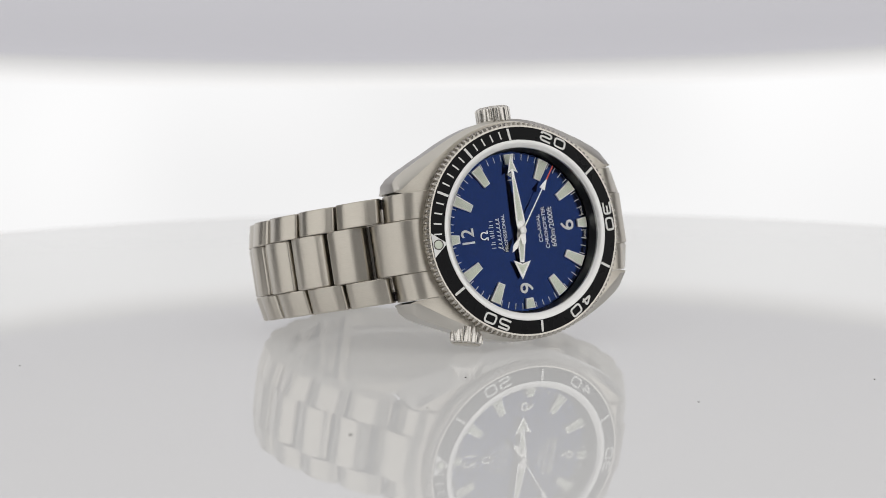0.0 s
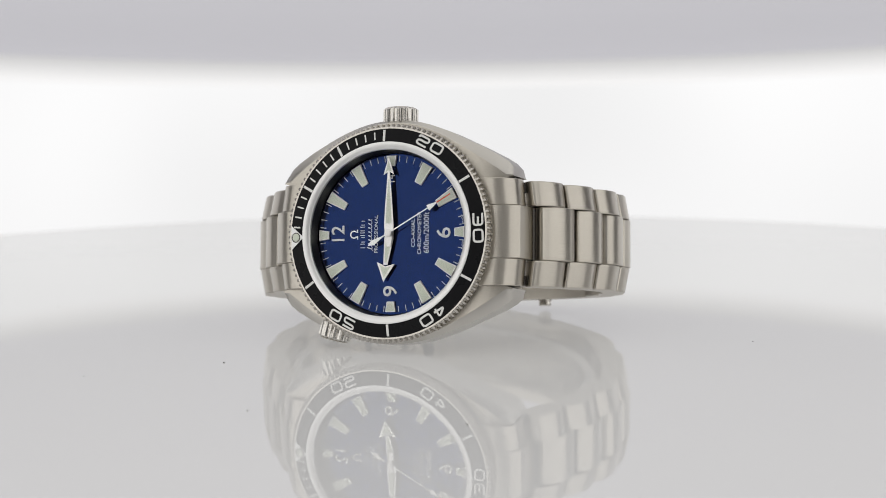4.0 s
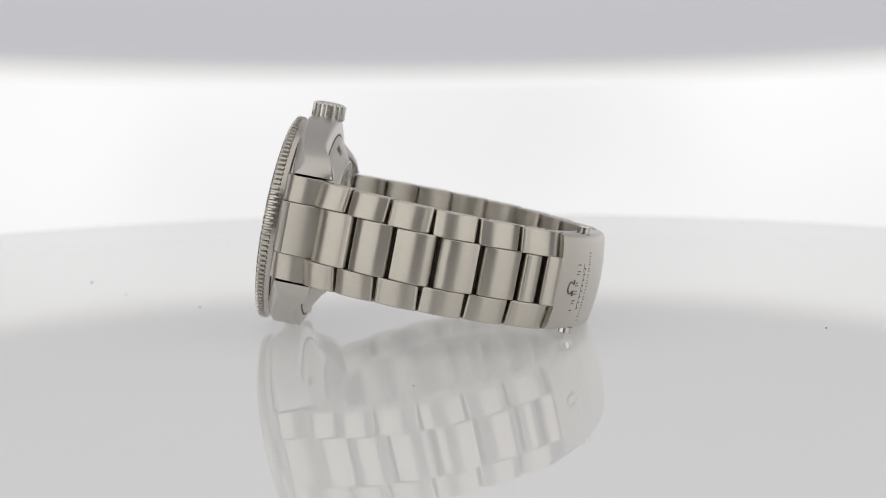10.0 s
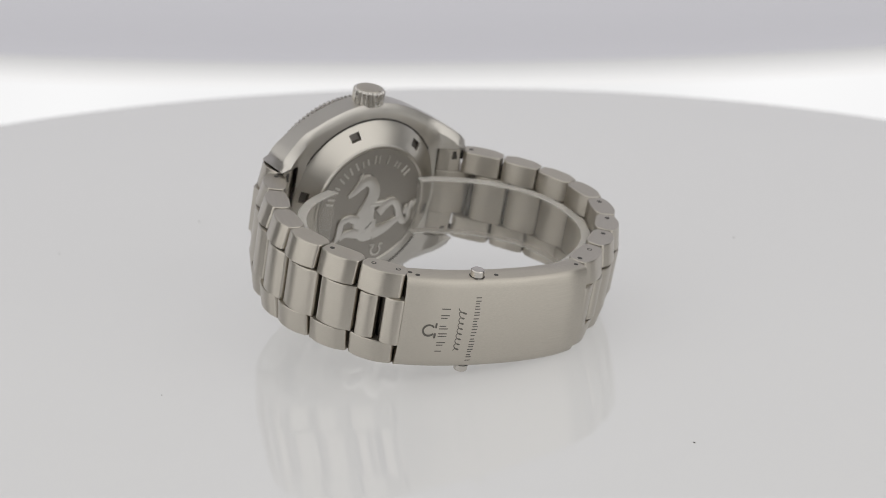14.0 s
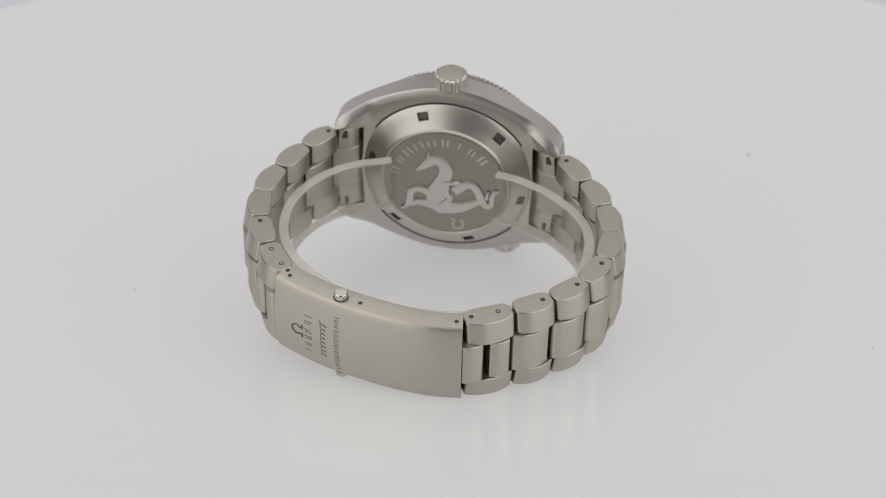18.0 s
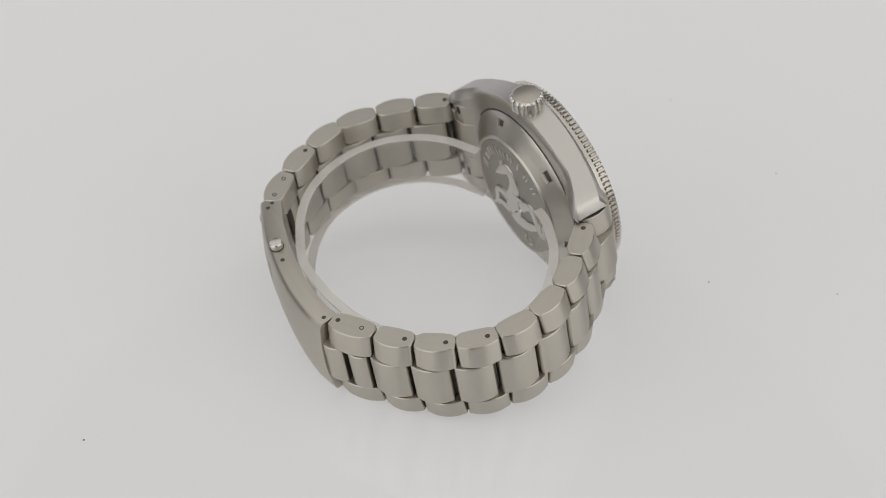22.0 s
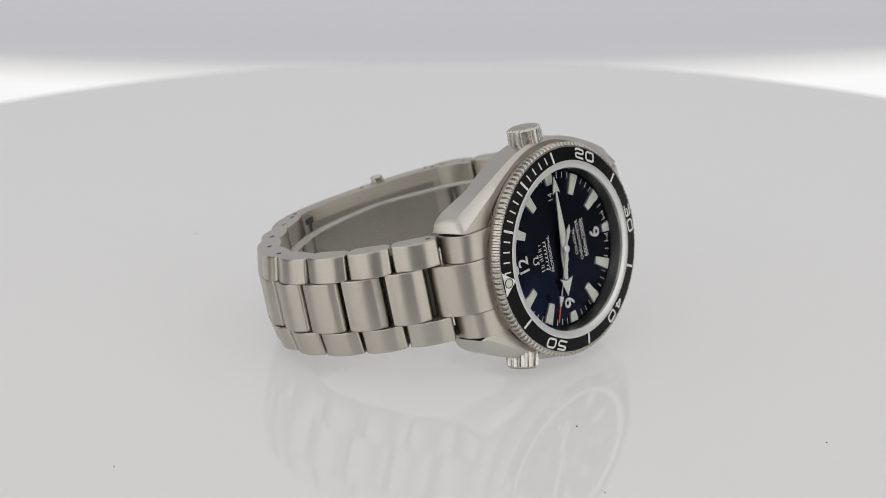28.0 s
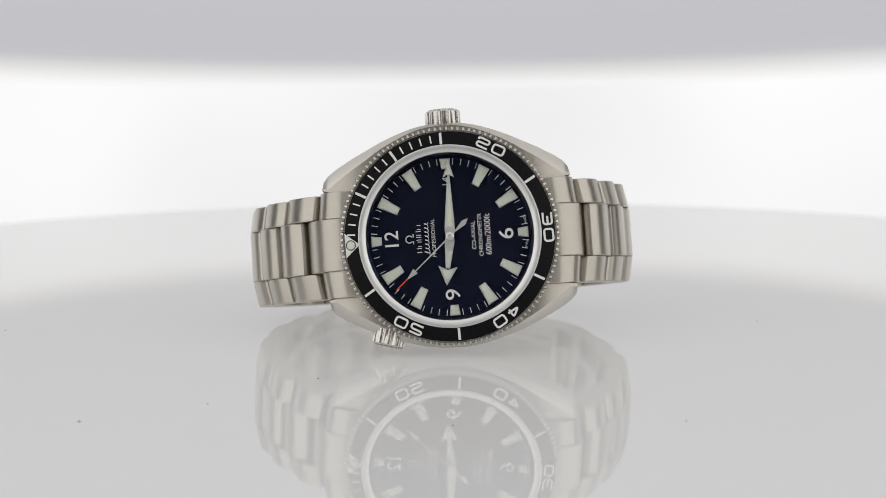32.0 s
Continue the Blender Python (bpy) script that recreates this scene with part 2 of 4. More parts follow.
def extruded(profile, u0, u1, edge=0.25):
    """A (v, w) profile drawn out along u, with bevelled ends."""
    bm = bmesh.new()
    cv, cw = [sum(p[k] for p in profile) / len(profile) for k in (0, 1)]
    far = max(math.hypot(p[0] - cv, p[1] - cw) for p in profile)

    def small(d):
        out = []
        for v, w in profile:
            l = math.hypot(v - cv, w - cw) or 1
            out.append((v - (v - cv) / l * d, w - (w - cw) / l * d))
        return out

    s = small(edge)
    rings(bm, [[(u0, v, w) for v, w in s], [(u0 + edge, v, w) for v, w in profile], [(u0 + edge + 0.12, v, w) for v, w in profile],
               [(u1 - edge - 0.12, v, w) for v, w in profile], [(u1 - edge, v, w) for v, w in profile], [(u1, v, w) for v, w in s]])
    return bm


def gear(r, depth, teeth, z0, z1, chamfer=0.35):
    """A fluted knob along w."""
    bm = bmesh.new()
    n = teeth * 6
    def ring(scale, w, cut):
        out = []
        for i in range(n):
            a = 2 * math.pi * i / n
            rr = r * scale - depth * cut * (0, 0, 0.12, 0.75, 1, 0.75)[i % 6]
            out.append((rr * math.sin(a), rr * math.cos(a), w))
        return out
    rings(bm, [ring(0.90, z0, 0.3), ring(1, z0 + chamfer, 1), ring(1, z1 - chamfer, 1), ring(1 - 1.2 * chamfer / r, z1, 0.5)])
    return bm


def text_mesh(body, size, thick=0.06, bold=0.0):
    """Raised writing from the built-in font, centred, size in mm of a capital's em."""
    cu = bpy.data.curves.new("writing", "FONT")
    cu.body, cu.size, cu.align_x, cu.align_y = body, size * MM, "CENTER", "CENTER"
    cu.extrude, cu.resolution_u, cu.offset = thick * MM / 2, 3, bold * MM
    ob = bpy.data.objects.new("writing", cu)
    scene.collection.objects.link(ob)
    me = bpy.data.meshes.new_from_object(ob.evaluated_get(bpy.context.evaluated_depsgraph_get()))
    bpy.data.objects.remove(ob)
    return me


def writing(name, body, size, mat, parent, u, v, w, turn=0.0, thick=0.06, wide=1.0, label="", bold=0.0):
    me = text_mesh(body, size, thick, bold)
    return from_mesh(name, me, mat, parent, label, at(u, v, w, turn) @ Matrix.Diagonal((wide, 1, 1, 1)), sharp=0)


def polar(m, r):
    """The (u, v) of a minute mark m at radius r."""
    a = math.radians(6 * m)
    return r * math.sin(a), r * math.cos(a)


# ---- studio ----
def box(bm, x0, x1, y0, y1, z0, z1):
    v = [bm.verts.new(p) for p in ((x0, y0, z0), (x1, y0, z0), (x1, y1, z0), (x0, y1, z0), (x0, y0, z1), (x1, y0, z1), (x1, y1, z1), (x0, y1, z1))]
    for f in ((0, 3, 2, 1), (4, 5, 6, 7), (0, 1, 5, 4), (1, 2, 6, 5), (2, 3, 7, 6), (3, 0, 4, 7)):
        bm.faces.new([v[i] for i in f])
    return bm


def studio_room():
    for name, b in (("wall_north", (-1.9, 1.9, 1.8, 1.9, -1.0, 1.7)), ("wall_south", (-1.9, 1.9, -1.9, -1.8, -1.0, 1.7)),
                    ("wall_east", (1.8, 1.9, -1.8, 1.8, -1.0, 1.7)), ("wall_west", (-1.9, -1.8, -1.8, 1.8, -1.0, 1.7))):
        white = name == "wall_north"
        tagged(part(name, box(bmesh.new(), *b), bounce_wall if white else room_paint, unit=1), f"plain {'white' if white else 'gray'} painted studio wall", kind="structure")
    tagged(part("floor", box(bmesh.new(), -1.9, 1.9, -1.9, 1.9, -1.1, -1.0), floor_paint, unit=1), "plain dark gray studio floor", kind="structure")
    tagged(part("ceiling", box(bmesh.new(), -1.9, 1.9, -1.9, 1.9, 1.7, 1.8), room_paint, unit=1), "plain gray painted studio ceiling", kind="structure")


def softbox(name, m, wide, high, mat, label):
    """A shallow black housing behind a glowing cloth; the cloth faces the local -z."""
    ob = tagged(new(name), label, "studio light")
    ob.matrix_basis = m
    a, b = wide / 2, high / 2
    loops = [[(-a, -b, 0), (a, -b, 0), (a, b, 0), (-a, b, 0)], [(-a * .95, -b * .95, 0.05), (a * .95, -b * .95, 0.05), (a * .95, b * .95, 0.05), (-a * .95, b * .95, 0.05)],
             [(-.08, -.08, 0.16), (.08, -.08, 0.16), (.08, .08, 0.16), (-.08, .08, 0.16)]]
    bm = bmesh.new()
    rings(bm, loops)
    part("housing", bm, black_metal, ob, "black softbox housing", sharp=20, unit=1)
    part("diffuser", box(bmesh.new(), -a * .985, a * .985, -b * .985, b * .985, -0.012, -0.002), mat, ob, "glowing white diffuser cloth", unit=1)
    return ob


def build_backdrop():
    """The lit sheet and the gray board over it, bent round the turntable, both on the camera's arm."""
    ob = tagged(new("swing_backdrop"), "curved white lit backdrop sheet under a gray board", "backdrop")

    def bent(profile):
        bm = bmesh.new()
        n = 48
        rings(bm, [[(r * math.sin(a), r * math.cos(a), z) for r, z in profile] for a in [radians(-72 + 144 * i / n) for i in range(n + 1)]])
        return bm

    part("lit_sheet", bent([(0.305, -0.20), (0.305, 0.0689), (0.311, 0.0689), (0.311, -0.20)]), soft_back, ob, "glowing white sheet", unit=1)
    # strips added with falling glow to blur the sheet's top into the board
    for k, cloth in enumerate(fade_glows):
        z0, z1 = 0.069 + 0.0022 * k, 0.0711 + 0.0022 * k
        part("sheet_hem", bent([(0.305, z0), (0.305, z1), (0.311, z1), (0.311, z0)]), cloth, ob, "dimmer strip that fades the sheet's glow", unit=1)
    lip = [(0.286 + 0.018 - 0.018 * math.cos(radians(q)), 0.0955 - 0.018 * math.sin(radians(q))) for q in range(0, 91, 10)]
    part("upper_board", bent([(0.290, 0.85), (0.286, 0.20)] + lip + [(0.304, 0.0805), (0.309, 0.0805), (0.309, 0.85)]), backing_gray, ob, "matt light gray board with an added glow", unit=1, sharp=50)
    ob.matrix_basis = swing(SWING[0][1])
    return ob


def build_turntable():
    ob = tagged(new("turntable"), "round glossy white acrylic turntable", "turntable")
    R = 211
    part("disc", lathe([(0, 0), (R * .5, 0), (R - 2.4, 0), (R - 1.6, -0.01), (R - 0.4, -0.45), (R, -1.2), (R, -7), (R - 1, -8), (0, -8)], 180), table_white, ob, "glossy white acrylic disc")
    for x, y, r in ((-21.6, -54.2, 0.32), (2.7, -92.3, 0.3), (2.6, 79.0, 0.34), (-59.0, -87.4, 0.42), (40.8, -90.7, 0.3), (65.9, 0.5, 0.22), (-39.3, -74.6, 0.22), (-88.9, -3.5, 0.25)):
        r *= 0.8
        grain = lathe([(r, 0.01), (r * 0.8, r * 0.5), (0, r * 0.7)], 7)
        part("dust_speck", grain, speck, ob, "tiny dark speck of dust", at(x, y, 0, 40 * r * 10) @ Matrix.Diagonal((1, 0.7, 1, 1)))
    part("hub", lathe([(0, -8.2), (60, -8.2), (60, -40), (0, -40)], 64), black_metal, ob, "black hub")
    return ob


def build_base():
    ob = part("pedestal", lathe([(0, -0.0405), (0.10, -0.0405), (0.11, -0.06), (0.11, -0.9), (0.22, -0.92), (0.22, -0.999), (0, -0.999)], 64), black_metal, unit=1)
    return tagged(ob, "round black pedestal under the turntable", "pedestal")


# ---- wristwatch ----
WATCH_AT, TILT, LEAN, YAW = (0.00245, -0.03308, 0.02440 - 0.0014), 11.155, -3.55, -0.194
WATCH = (Matrix.Translation(WATCH_AT) @ Matrix.Rotation(radians(YAW), 4, "Z") @ Matrix.Rotation(radians(-TILT), 4, "X") @ Matrix.Rotation(radians(LEAN), 4, "Y")
         @ Matrix(((0, -1, 0, 0), (0, 0, -1, 0), (1, 0, 0, 0), (0, 0, 0, 1))))
# in the watch's own space u points to 3 o'clock, v to 12 o'clock and w out of the dial

# outer corners of the joints between links, (v, w), from the case to the clasp
SIX_SIDE = ((-25.7, -10.3), (-30.4, -17.3), (-34.0, -25.3), (-36.0, -34.1), (-34.3, -42.7), (-30.5, -50.6), (-24.6, -58.4))
TWELVE_SIDE = ((25.6, -9.8), (31.9, -16.7), (36.8, -24.0), (39.6, -32.4), (39.2, -41.2), (35.7, -49.2), (29.8, -55.5), (22.7, -60.4), (13.4, -65.5))


# half width of the case at steps towards the lugs; the crown's side is fuller
KNOTS = (0, 3, 6, 9, 12, 15, 18, 21, 22.6)
STEPS = tuple(1.5 * k for k in range(15)) + (22.6,)


FLANK = {}


def flank_line(widths):
    f = chain([(u, v) for u, v in zip(widths, KNOTS)])
    return tuple(round(f(0.5 * k).x, 2) for k in range(15)) + (widths[-1],)


def case_outline():
    FLANK.update({1: flank_line((22.05, 21.85, 21.3, 20.35, 19.15, 17.7, 16.25, 14.6, 13.5)), -1: flank_line((21.1, 21.0, 20.5, 19.7, 18.7, 17.5, 16.1, 14.5, 13.4))})
    def corner(a, b):
        line = [(a * u, b * v) for u, v in zip(FLANK[a], STEPS)]
        tip = [(a * u, b * v) for u, v in ((12.3, 23.6), (10.65, 23.9), (10.3, 22.6), (10.3, 21), (10.3, 19.5), (10.3, 18))]
        return line + tip + [(a * 18.6 * math.sin(q), b * 18.6 * math.cos(q)) for q in (0.42, 0.21)]
    return (corner(1, 1) + [(0, 18.6)] + corner(-1, 1)[::-1] + corner(-1, -1)[1:] + [(0, -18.6)] + corner(1, -1)[:0:-1])


def close_case(bm, out, vs):
    """Faces between the lugs' flanks and inner walls, and one over the round middle."""
    find = {(round(u, 2), round(v, 2)): i for i, (u, v) in enumerate(out)}
    for a in (1, -1):
        f = dict(zip(STEPS, FLANK[a]))
        rows = (18, 19.5, 21, 22.6)
        strips = [((f[p], p), (f[q], q), (10.3, q), (10.3, p)) for p, q in zip(rows, rows[1:])] + [((f[22.6], 22.6), (12.3, 23.6), (10.65, 23.9), (10.3, 22.6))]
        for b in (1, -1):
            for q in strips:
                bm.faces.new([vs[find[(round(a * u, 2), b * v)]] for u, v in q])
    half = [v for v in STEPS if 0 < v < 18]
    steps = [-v for v in half[::-1]] + [0] + half
    row = [-18] + steps + [18]
    inner = {}
    for a in (1, -1):
        f = dict(zip(STEPS, FLANK[a]))
        side = {v: vs[find[(round(a * f[abs(v)], 2), v)]] for v in row}
        inner[a] = {v: bm.verts.new((a * 10.3, side[v].co.y, side[v].co.z)) for v in steps}
        for b in (-18, 18):
            inner[a][b] = vs[find[(a * 10.3, b)]]
        for p, q in zip(row, row[1:]):
            bm.faces.new((side[p], side[q], inner[a][q], inner[a][p]))
    arc = [vs[i] for i, (u, v) in enumerate(out) if abs(u) < 10.2 and v > 17]
    under = [vs[i] for i, (u, v) in enumerate(out) if abs(u) < 10.2 and v < -17]
    cap(bm, [inner[1][18]] + arc + [inner[-1][v] for v in [18] + steps[::-1] + [-18]] + under + [inner[1][v] for v in [-18] + steps])


def build_case(watch):
    out = case_outline()
    n = len(out)

    def part_of_way(v):
        return min(1.0, max(0.0, (abs(v) - 3) / 21)) ** 1.3

    def front_height(v):
        return -3.45 - 2.4 * max(0.0, (abs(v) - 9) / 16.3) ** 2.2

    def ridge(i):
        """The front ridge of the long facet that twists from the flank to the lug's inner corner."""
        u, v = out[i]
        if abs(u) <= 10.66 and abs(v) > 17:
            return u, v, front_height(v)
        s = 1 if u >= 0 else -1
        return s * max(10.9, abs(u) * 0.975 - 2.6 * part_of_way(v)) if abs(v) < 18.3 or abs(u) > 10.66 else u, v, front_height(v)

    def edge(i):
        u, v = out[i]
        k = part_of_way(v)
        return (u, v, min(-4.1 - 2.9 * k ** 2.1, front_height(v) - 0.3)) if abs(u) > 10.66 else (u, v, front_height(v) - 0.25)

    def low(i, d, h):
        u, v = out[i]
        f = 1 - d / math.hypot(u, v)
        if abs(u) <= 10.66:
            f = 1.0
        return u * f, v * f, h - 3.4 * max(0.0, (abs(v) - 17) / 7.3)

    bm = bmesh.new()
    vs = rings(bm, [[low(i, 2.2, -9.65) for i in range(n)], [low(i, 0.45, -9.3) for i in range(n)], [low(i, 0.0, -9.0) for i in range(n)], [edge(i) for i in range(n)], [ridge(i) for i in range(n)]], False)
    close_case(bm, out, vs[0])
    close_case(bm, out, vs[-1])
    part("case_body", bm, flank_steel, watch, "steel case with long twisted lugs", sharp=34)
    # brushed front of the case, seen round the bezel
    front = []
    for i in range(n):
        u, v, w = ridge(i)
        front.append((u * 0.996, v * 0.996, w + 0.06))
    bm = bmesh.new()
    vs = rings(bm, [[(u, v, w - 0.3) for u, v, w in front], front], False)
    close_case(bm, out, vs[-1])
    part("case_front", bm, satin_case, watch, "brushed steel front of the case", sharp=34)
    part("bezel_gap", lathe([(17, -3.31), (20.38, -3.31), (20.38, -3.62), (17, -3.62)], 96, True), engraved, watch, "dark ring for the shaded gap under the bezel")
    part("bezel_seat", lathe([(16.5, -3.3), (20.25, -3.3), (20.25, -7.0), (16.5, -7.0)], 96, True), flank_steel, watch, "round steel seat under the bezel")
    # steel tube of the crown
    part("crown_tube", lathe([(0, 0), (1.9, 0), (1.9, 3), (0, 3)], 32), polished, watch, m=Matrix.Translation((19.2 * MM, 0, -6.4 * MM)) @ Matrix.Rotation(radians(90), 4, "Y"))


def build_crown(watch):
    m = Matrix.Translation((21.4 * MM, -0.2 * MM, -6.75 * MM)) @ Matrix.Rotation(radians(90), 4, "Y")
    ob = part("crown", gear(3.42, 0.34, 22, 0, 3.25), knob_steel, watch, "fluted polished steel crown", m, sharp=30)
    part("crown_cap", lathe([(2.85, -0.05), (2.7, 0.12), (1.2, 0.28), (0, 0.3)], 48), satin_case, ob, m=Matrix.Translation((0, 0, 3.25 * MM)))
    d = Vector((-0.965, 0.262, 0)).normalized()
    m = Matrix.Translation(Vector((-15.4, 12.1, -6.2)) * MM) @ d.to_track_quat("Z", "Y").to_matrix().to_4x4()
    valve = part("helium_valve", gear(3.2, 0.3, 18, 1.2, 4.7), knob_steel, watch, "fluted polished steel valve knob", m, sharp=30)
    part("valve_cap", lathe([(2.8, 0), (2.6, 0.15), (0, 0.25)], 40), satin_case, valve, m=Matrix.Translation((0, 0, 4.7 * MM)))
    part("valve_neck", lathe([(0, -2), (2.2, -2), (2.2, 1.3), (0, 1.3)], 32), polished, valve)


# wide square-shouldered numerals, as centre lines in a box two high and two wide
DIGITS = {0: (((0, 1), (1, 1), (1, -1), (-1, -1), (-1, 1), (0, 1)),), 2: (((-1, 0.5), (-1, 1), (1, 1), (1, 0), (-1, 0), (-1, -1), (1, -1)),),
          3: (((-1, 1), (1, 1), (1, -1), (-1, -1)), ((-0.4, 0), (1, 0))), 4: (((0.5, -1), (0.5, 1), (-1, -0.4), (1, -0.4)),),
          5: (((1, 1), (-1, 1), (-1, 0.15), (1, 0.15), (1, -1), (-1, -1)),)}


def rounded(line, r):
    """The line with its inner corners rounded off."""
    p = [Vector(q) for q in line]
    out = [p[0]]
    for a, b, c in zip(p, p[1:], p[2:]):
        d, e = (a - b), (c - b)
        i, j = b + d * min(0.5, r / d.length), b + e * min(0.5, r / e.length)
        out += [(1 - x) ** 2 * i + 2 * x * (1 - x) * b + x * x * j for x in (0, 0.2, 0.4, 0.6, 0.8, 1)]
    return [(q.x, q.y) for q in out + [p[-1]]]


def mark(bm, k, x0, x1, high, half, z0, z1):
    """Plain upright bars in place of a letter; every third pair is cut short."""
    h = high / 2
    for x in (x0 + half, x1 - half) if x1 - x0 > 0.55 * high else ((x0 + x1) / 2,):
        stroke(bm, [(x, -h, half), (x, 0, half), (x, h * (0.55 if k % 3 == 1 else 1), half)], z0, z1)


def build_bezel(watch):
    z = 1.535
    m = at(0, 0, 0, z)
    teeth = 120
    n = teeth * 6

    def knurl(a, k):
        i = round(a / (2 * math.pi) * n) % 6
        return ((-0.5 if i >= 3 else 0.0) if k in (3, 4, 5) else 0.0, 0)

    def top(r):
        """Height of the sloping inlay."""
        return 0.05 - 0.19 * (r - 17.42)

    def sloped(bm):
        for q in bm.verts:
            q.co.z += top(q.co.y)
        return bm

    prof = [(17.5, -0.25), (19.98, top(19.98) - 0.12), (20.3, top(20.3) - 0.05), (20.8, -0.85), (20.98, -1.2), (20.95, -2.15), (20.5, -2.35), (20.42, -3.3), (17.5, -3.3)]
    bezel = part("bezel", lathe(prof, n, True, knurl), knurled, watch, "coin-edged steel rotating bezel", m, sharp=30)
    part("bezel_inlay", lathe([(17.42, top(17.42)), (19.96, top(19.96)), (20.0, top(20) - 0.14), (17.42, -0.24)], 128, True), insert_black, bezel, "black aluminium inlay")
    part("inner_ring", lathe([(17.4, 0.10), (17.15, 0.17), (16.3, 0.0), (15.98, -0.25), (15.98, -0.8), (17.4, -0.8)], 128, True), ring_steel, bezel, "polished silver inner ring", sharp=40)
    for k in range(60):
        five = k % 5 == 0
        if k == 0 or (k > 15 and k not in (25, 35, 45, 55)):
            continue
        hw = 0.24 if five else 0.14
        r0, r1 = (17.5, 19.75) if five else (17.95, 19.45)
        tick = sloped(prism([(-hw, r0), (hw, r0), (hw, r1), (-hw, r1)], -0.1, 0.03))
        part("minute_tick", tick, white_print, bezel, m=Matrix.Rotation(radians(-6 * k), 4, "Z"), sharp=0)
    for k in (20, 30, 40, 50):
        for digit, side in ((k // 10, -1), (0, 1)):
            bm = bmesh.new()
            for line in DIGITS[digit]:
                stroke(bm, [(x, y, 0.21) for x, y in rounded([(1.12 * x + side * 1.58, 0.83 * y + 18.70) for x, y in line], 0.55)], -0.05, 0.04)
            part("numeral", sloped(bm), white_print, bezel, m=Matrix.Rotation(radians(-6 * k), 4, "Z"), sharp=0)
    tri = part("pip_triangle", sloped(prism([(-2.35, 19.9), (0, 17.15), (2.35, 19.9)], -0.12, 0.05)), ring_steel, bezel, "silver triangle marker", sharp=0)
    part("pip_ring", lathe([(0.8, 0.0), (0.98, 0.0), (0.98, 0.1), (0.8, 0.1)], 32, True), dark_steel, tri, "thin dark ring", m=at(0, 18.85, top(18.85)) @ Matrix.Rotation(radians(-10.8), 4, "X"))
    part("pip", lathe([(0.8, 0.0), (0.72, 0.16), (0, 0.2)], 32), lume, tri, "pale lume pip", m=at(0, 18.85, top(18.85)) @ Matrix.Rotation(radians(-10.8), 4, "X"))


def tapered(r0, w0, r1, w1):
    return [(-w0 / 2, r0), (w0 / 2, r0), (w1 / 2, r1), (-w1 / 2, r1)]


def bars(name, widths, high, gap, mat, parent, u, v, w, turn=0.0, thick=0.08):
    """A row of plain bars in place of a name."""
    bm = bmesh.new()
    total = sum(widths) + gap * (len(widths) - 1)
    x = -total / 2
    for k, q in enumerate(widths):
        mark(bm, k, x, x + q, high, 0.07, -thick / 2, thick / 2)
        x += q + gap
    return part(name, bm, mat, parent, m=at(u, v, w, turn), sharp=0)


def build_dial(watch):
    W = -2.85
    def drop(r):
        return -0.35 * (r / 15.9) ** 2
    dial = part("dial", lathe([(1.59 * k, drop(1.59 * k)) for k in range(11)] + [(15.9, -0.7), (0, -0.7)], 96), dial_black, watch, "blue-black lacquered dial", at(0, 0, W))
    part("flange", lathe([(15.97, -0.8), (15.45, -2.82), (15.97, -2.82)], 96, True), flange_steel, watch, "gray sloping flange ring")
    for k in range(60):
        if k % 5:
            part("minute_line", prism([(-.07, 13.9), (.07, 13.9), (.07, 15.1), (-.07, 15.1)], 0, 0.04), white_print, dial, m=at(0, 0, drop(14.2), -6 * k), sharp=0)
    for h in range(12):
        r0, r1, a, b = (13.0, 15.05, 1.55, 2.15) if h % 3 == 0 else (10.9, 15.0, 1.5, 2.25)
        mk = part("hour_marker", prism(tapered(r0, a, r1, b), -0.36, 0.3, 0.1), bright, dial, m=Matrix.Rotation(radians(-30 * h), 4, "Z"), sharp=20)
        part("marker_lume", prism(tapered(r0 + .2, a - .36, r1 - .2, b - .4), 0.28, 0.35), lume, mk, sharp=0)
    writing("numeral", "12", 3.8, white_print, dial, 0.0, 11.0, -0.03, 0, 0.2, 1.0, bold=0.02)
    writing("numeral", "6", 4.0, white_print, dial, -0.1, -10.9, -0.03, 0, 0.2, 1.16, bold=0.02)
    writing("numeral", "9", 4.0, white_print, dial, -11.0, 0.0, -0.03, 0, 0.2, 1.16, bold=0.02)
    writing("date_number", "14", 1.9, white_print, dial, 10.5, 0, -0.1, 0, 0.05)
    # emblem and two names as plain shapes
    part("emblem", emblem_shape(), bright, dial, "applied silver emblem", at(0, 7.6, 0.05), sharp=0)
    bars("name_mark", [0.85, 1.0, 0.65, 0.85, 0.9], 0.95, 0.26, white_print, dial, 0, 5.95, 0.03)
    bm = bmesh.new()
    scribble(bm, 6.2, 0.75, 8, 0.06, -0.03, 0.03)
    part("script_line", bm, white_print, dial, m=at(0, 4.4, 0.03), sharp=0)
    writing("dial_writing", "PROFESSIONAL", 1.02, white_print, dial, 0, 3.1, 0.03, 0, 0.05, 1.05)
    writing("dial_writing", "CO-AXIAL", 1.12, white_print, dial, 0, -4.55, 0.03, 0, 0.05, 1.05)
    writing("dial_writing", "CHRONOMETER", 1.12, white_print, dial, 0, -5.85, 0.03, 0, 0.05, 0.98)
    writing("dial_writing", "600m/2000ft", 1.62, white_print, dial, 0, -7.3, 0.03, 0, 0.05, 0.95)
    for body, mm in (("SWISS", 31.6), ("MADE", 28.4)):
        u, v = polar(mm, 14.75)
        writing("dial_writing", body, 0.62, white_print, dial, u, v, 0.03 + drop(14.75), 180 - 6 * mm, 0.05)


def hand_mesh(outline, w, thick=0.18):
    return prism(outline, w, w + thick, 0.05)


HANDS = {}


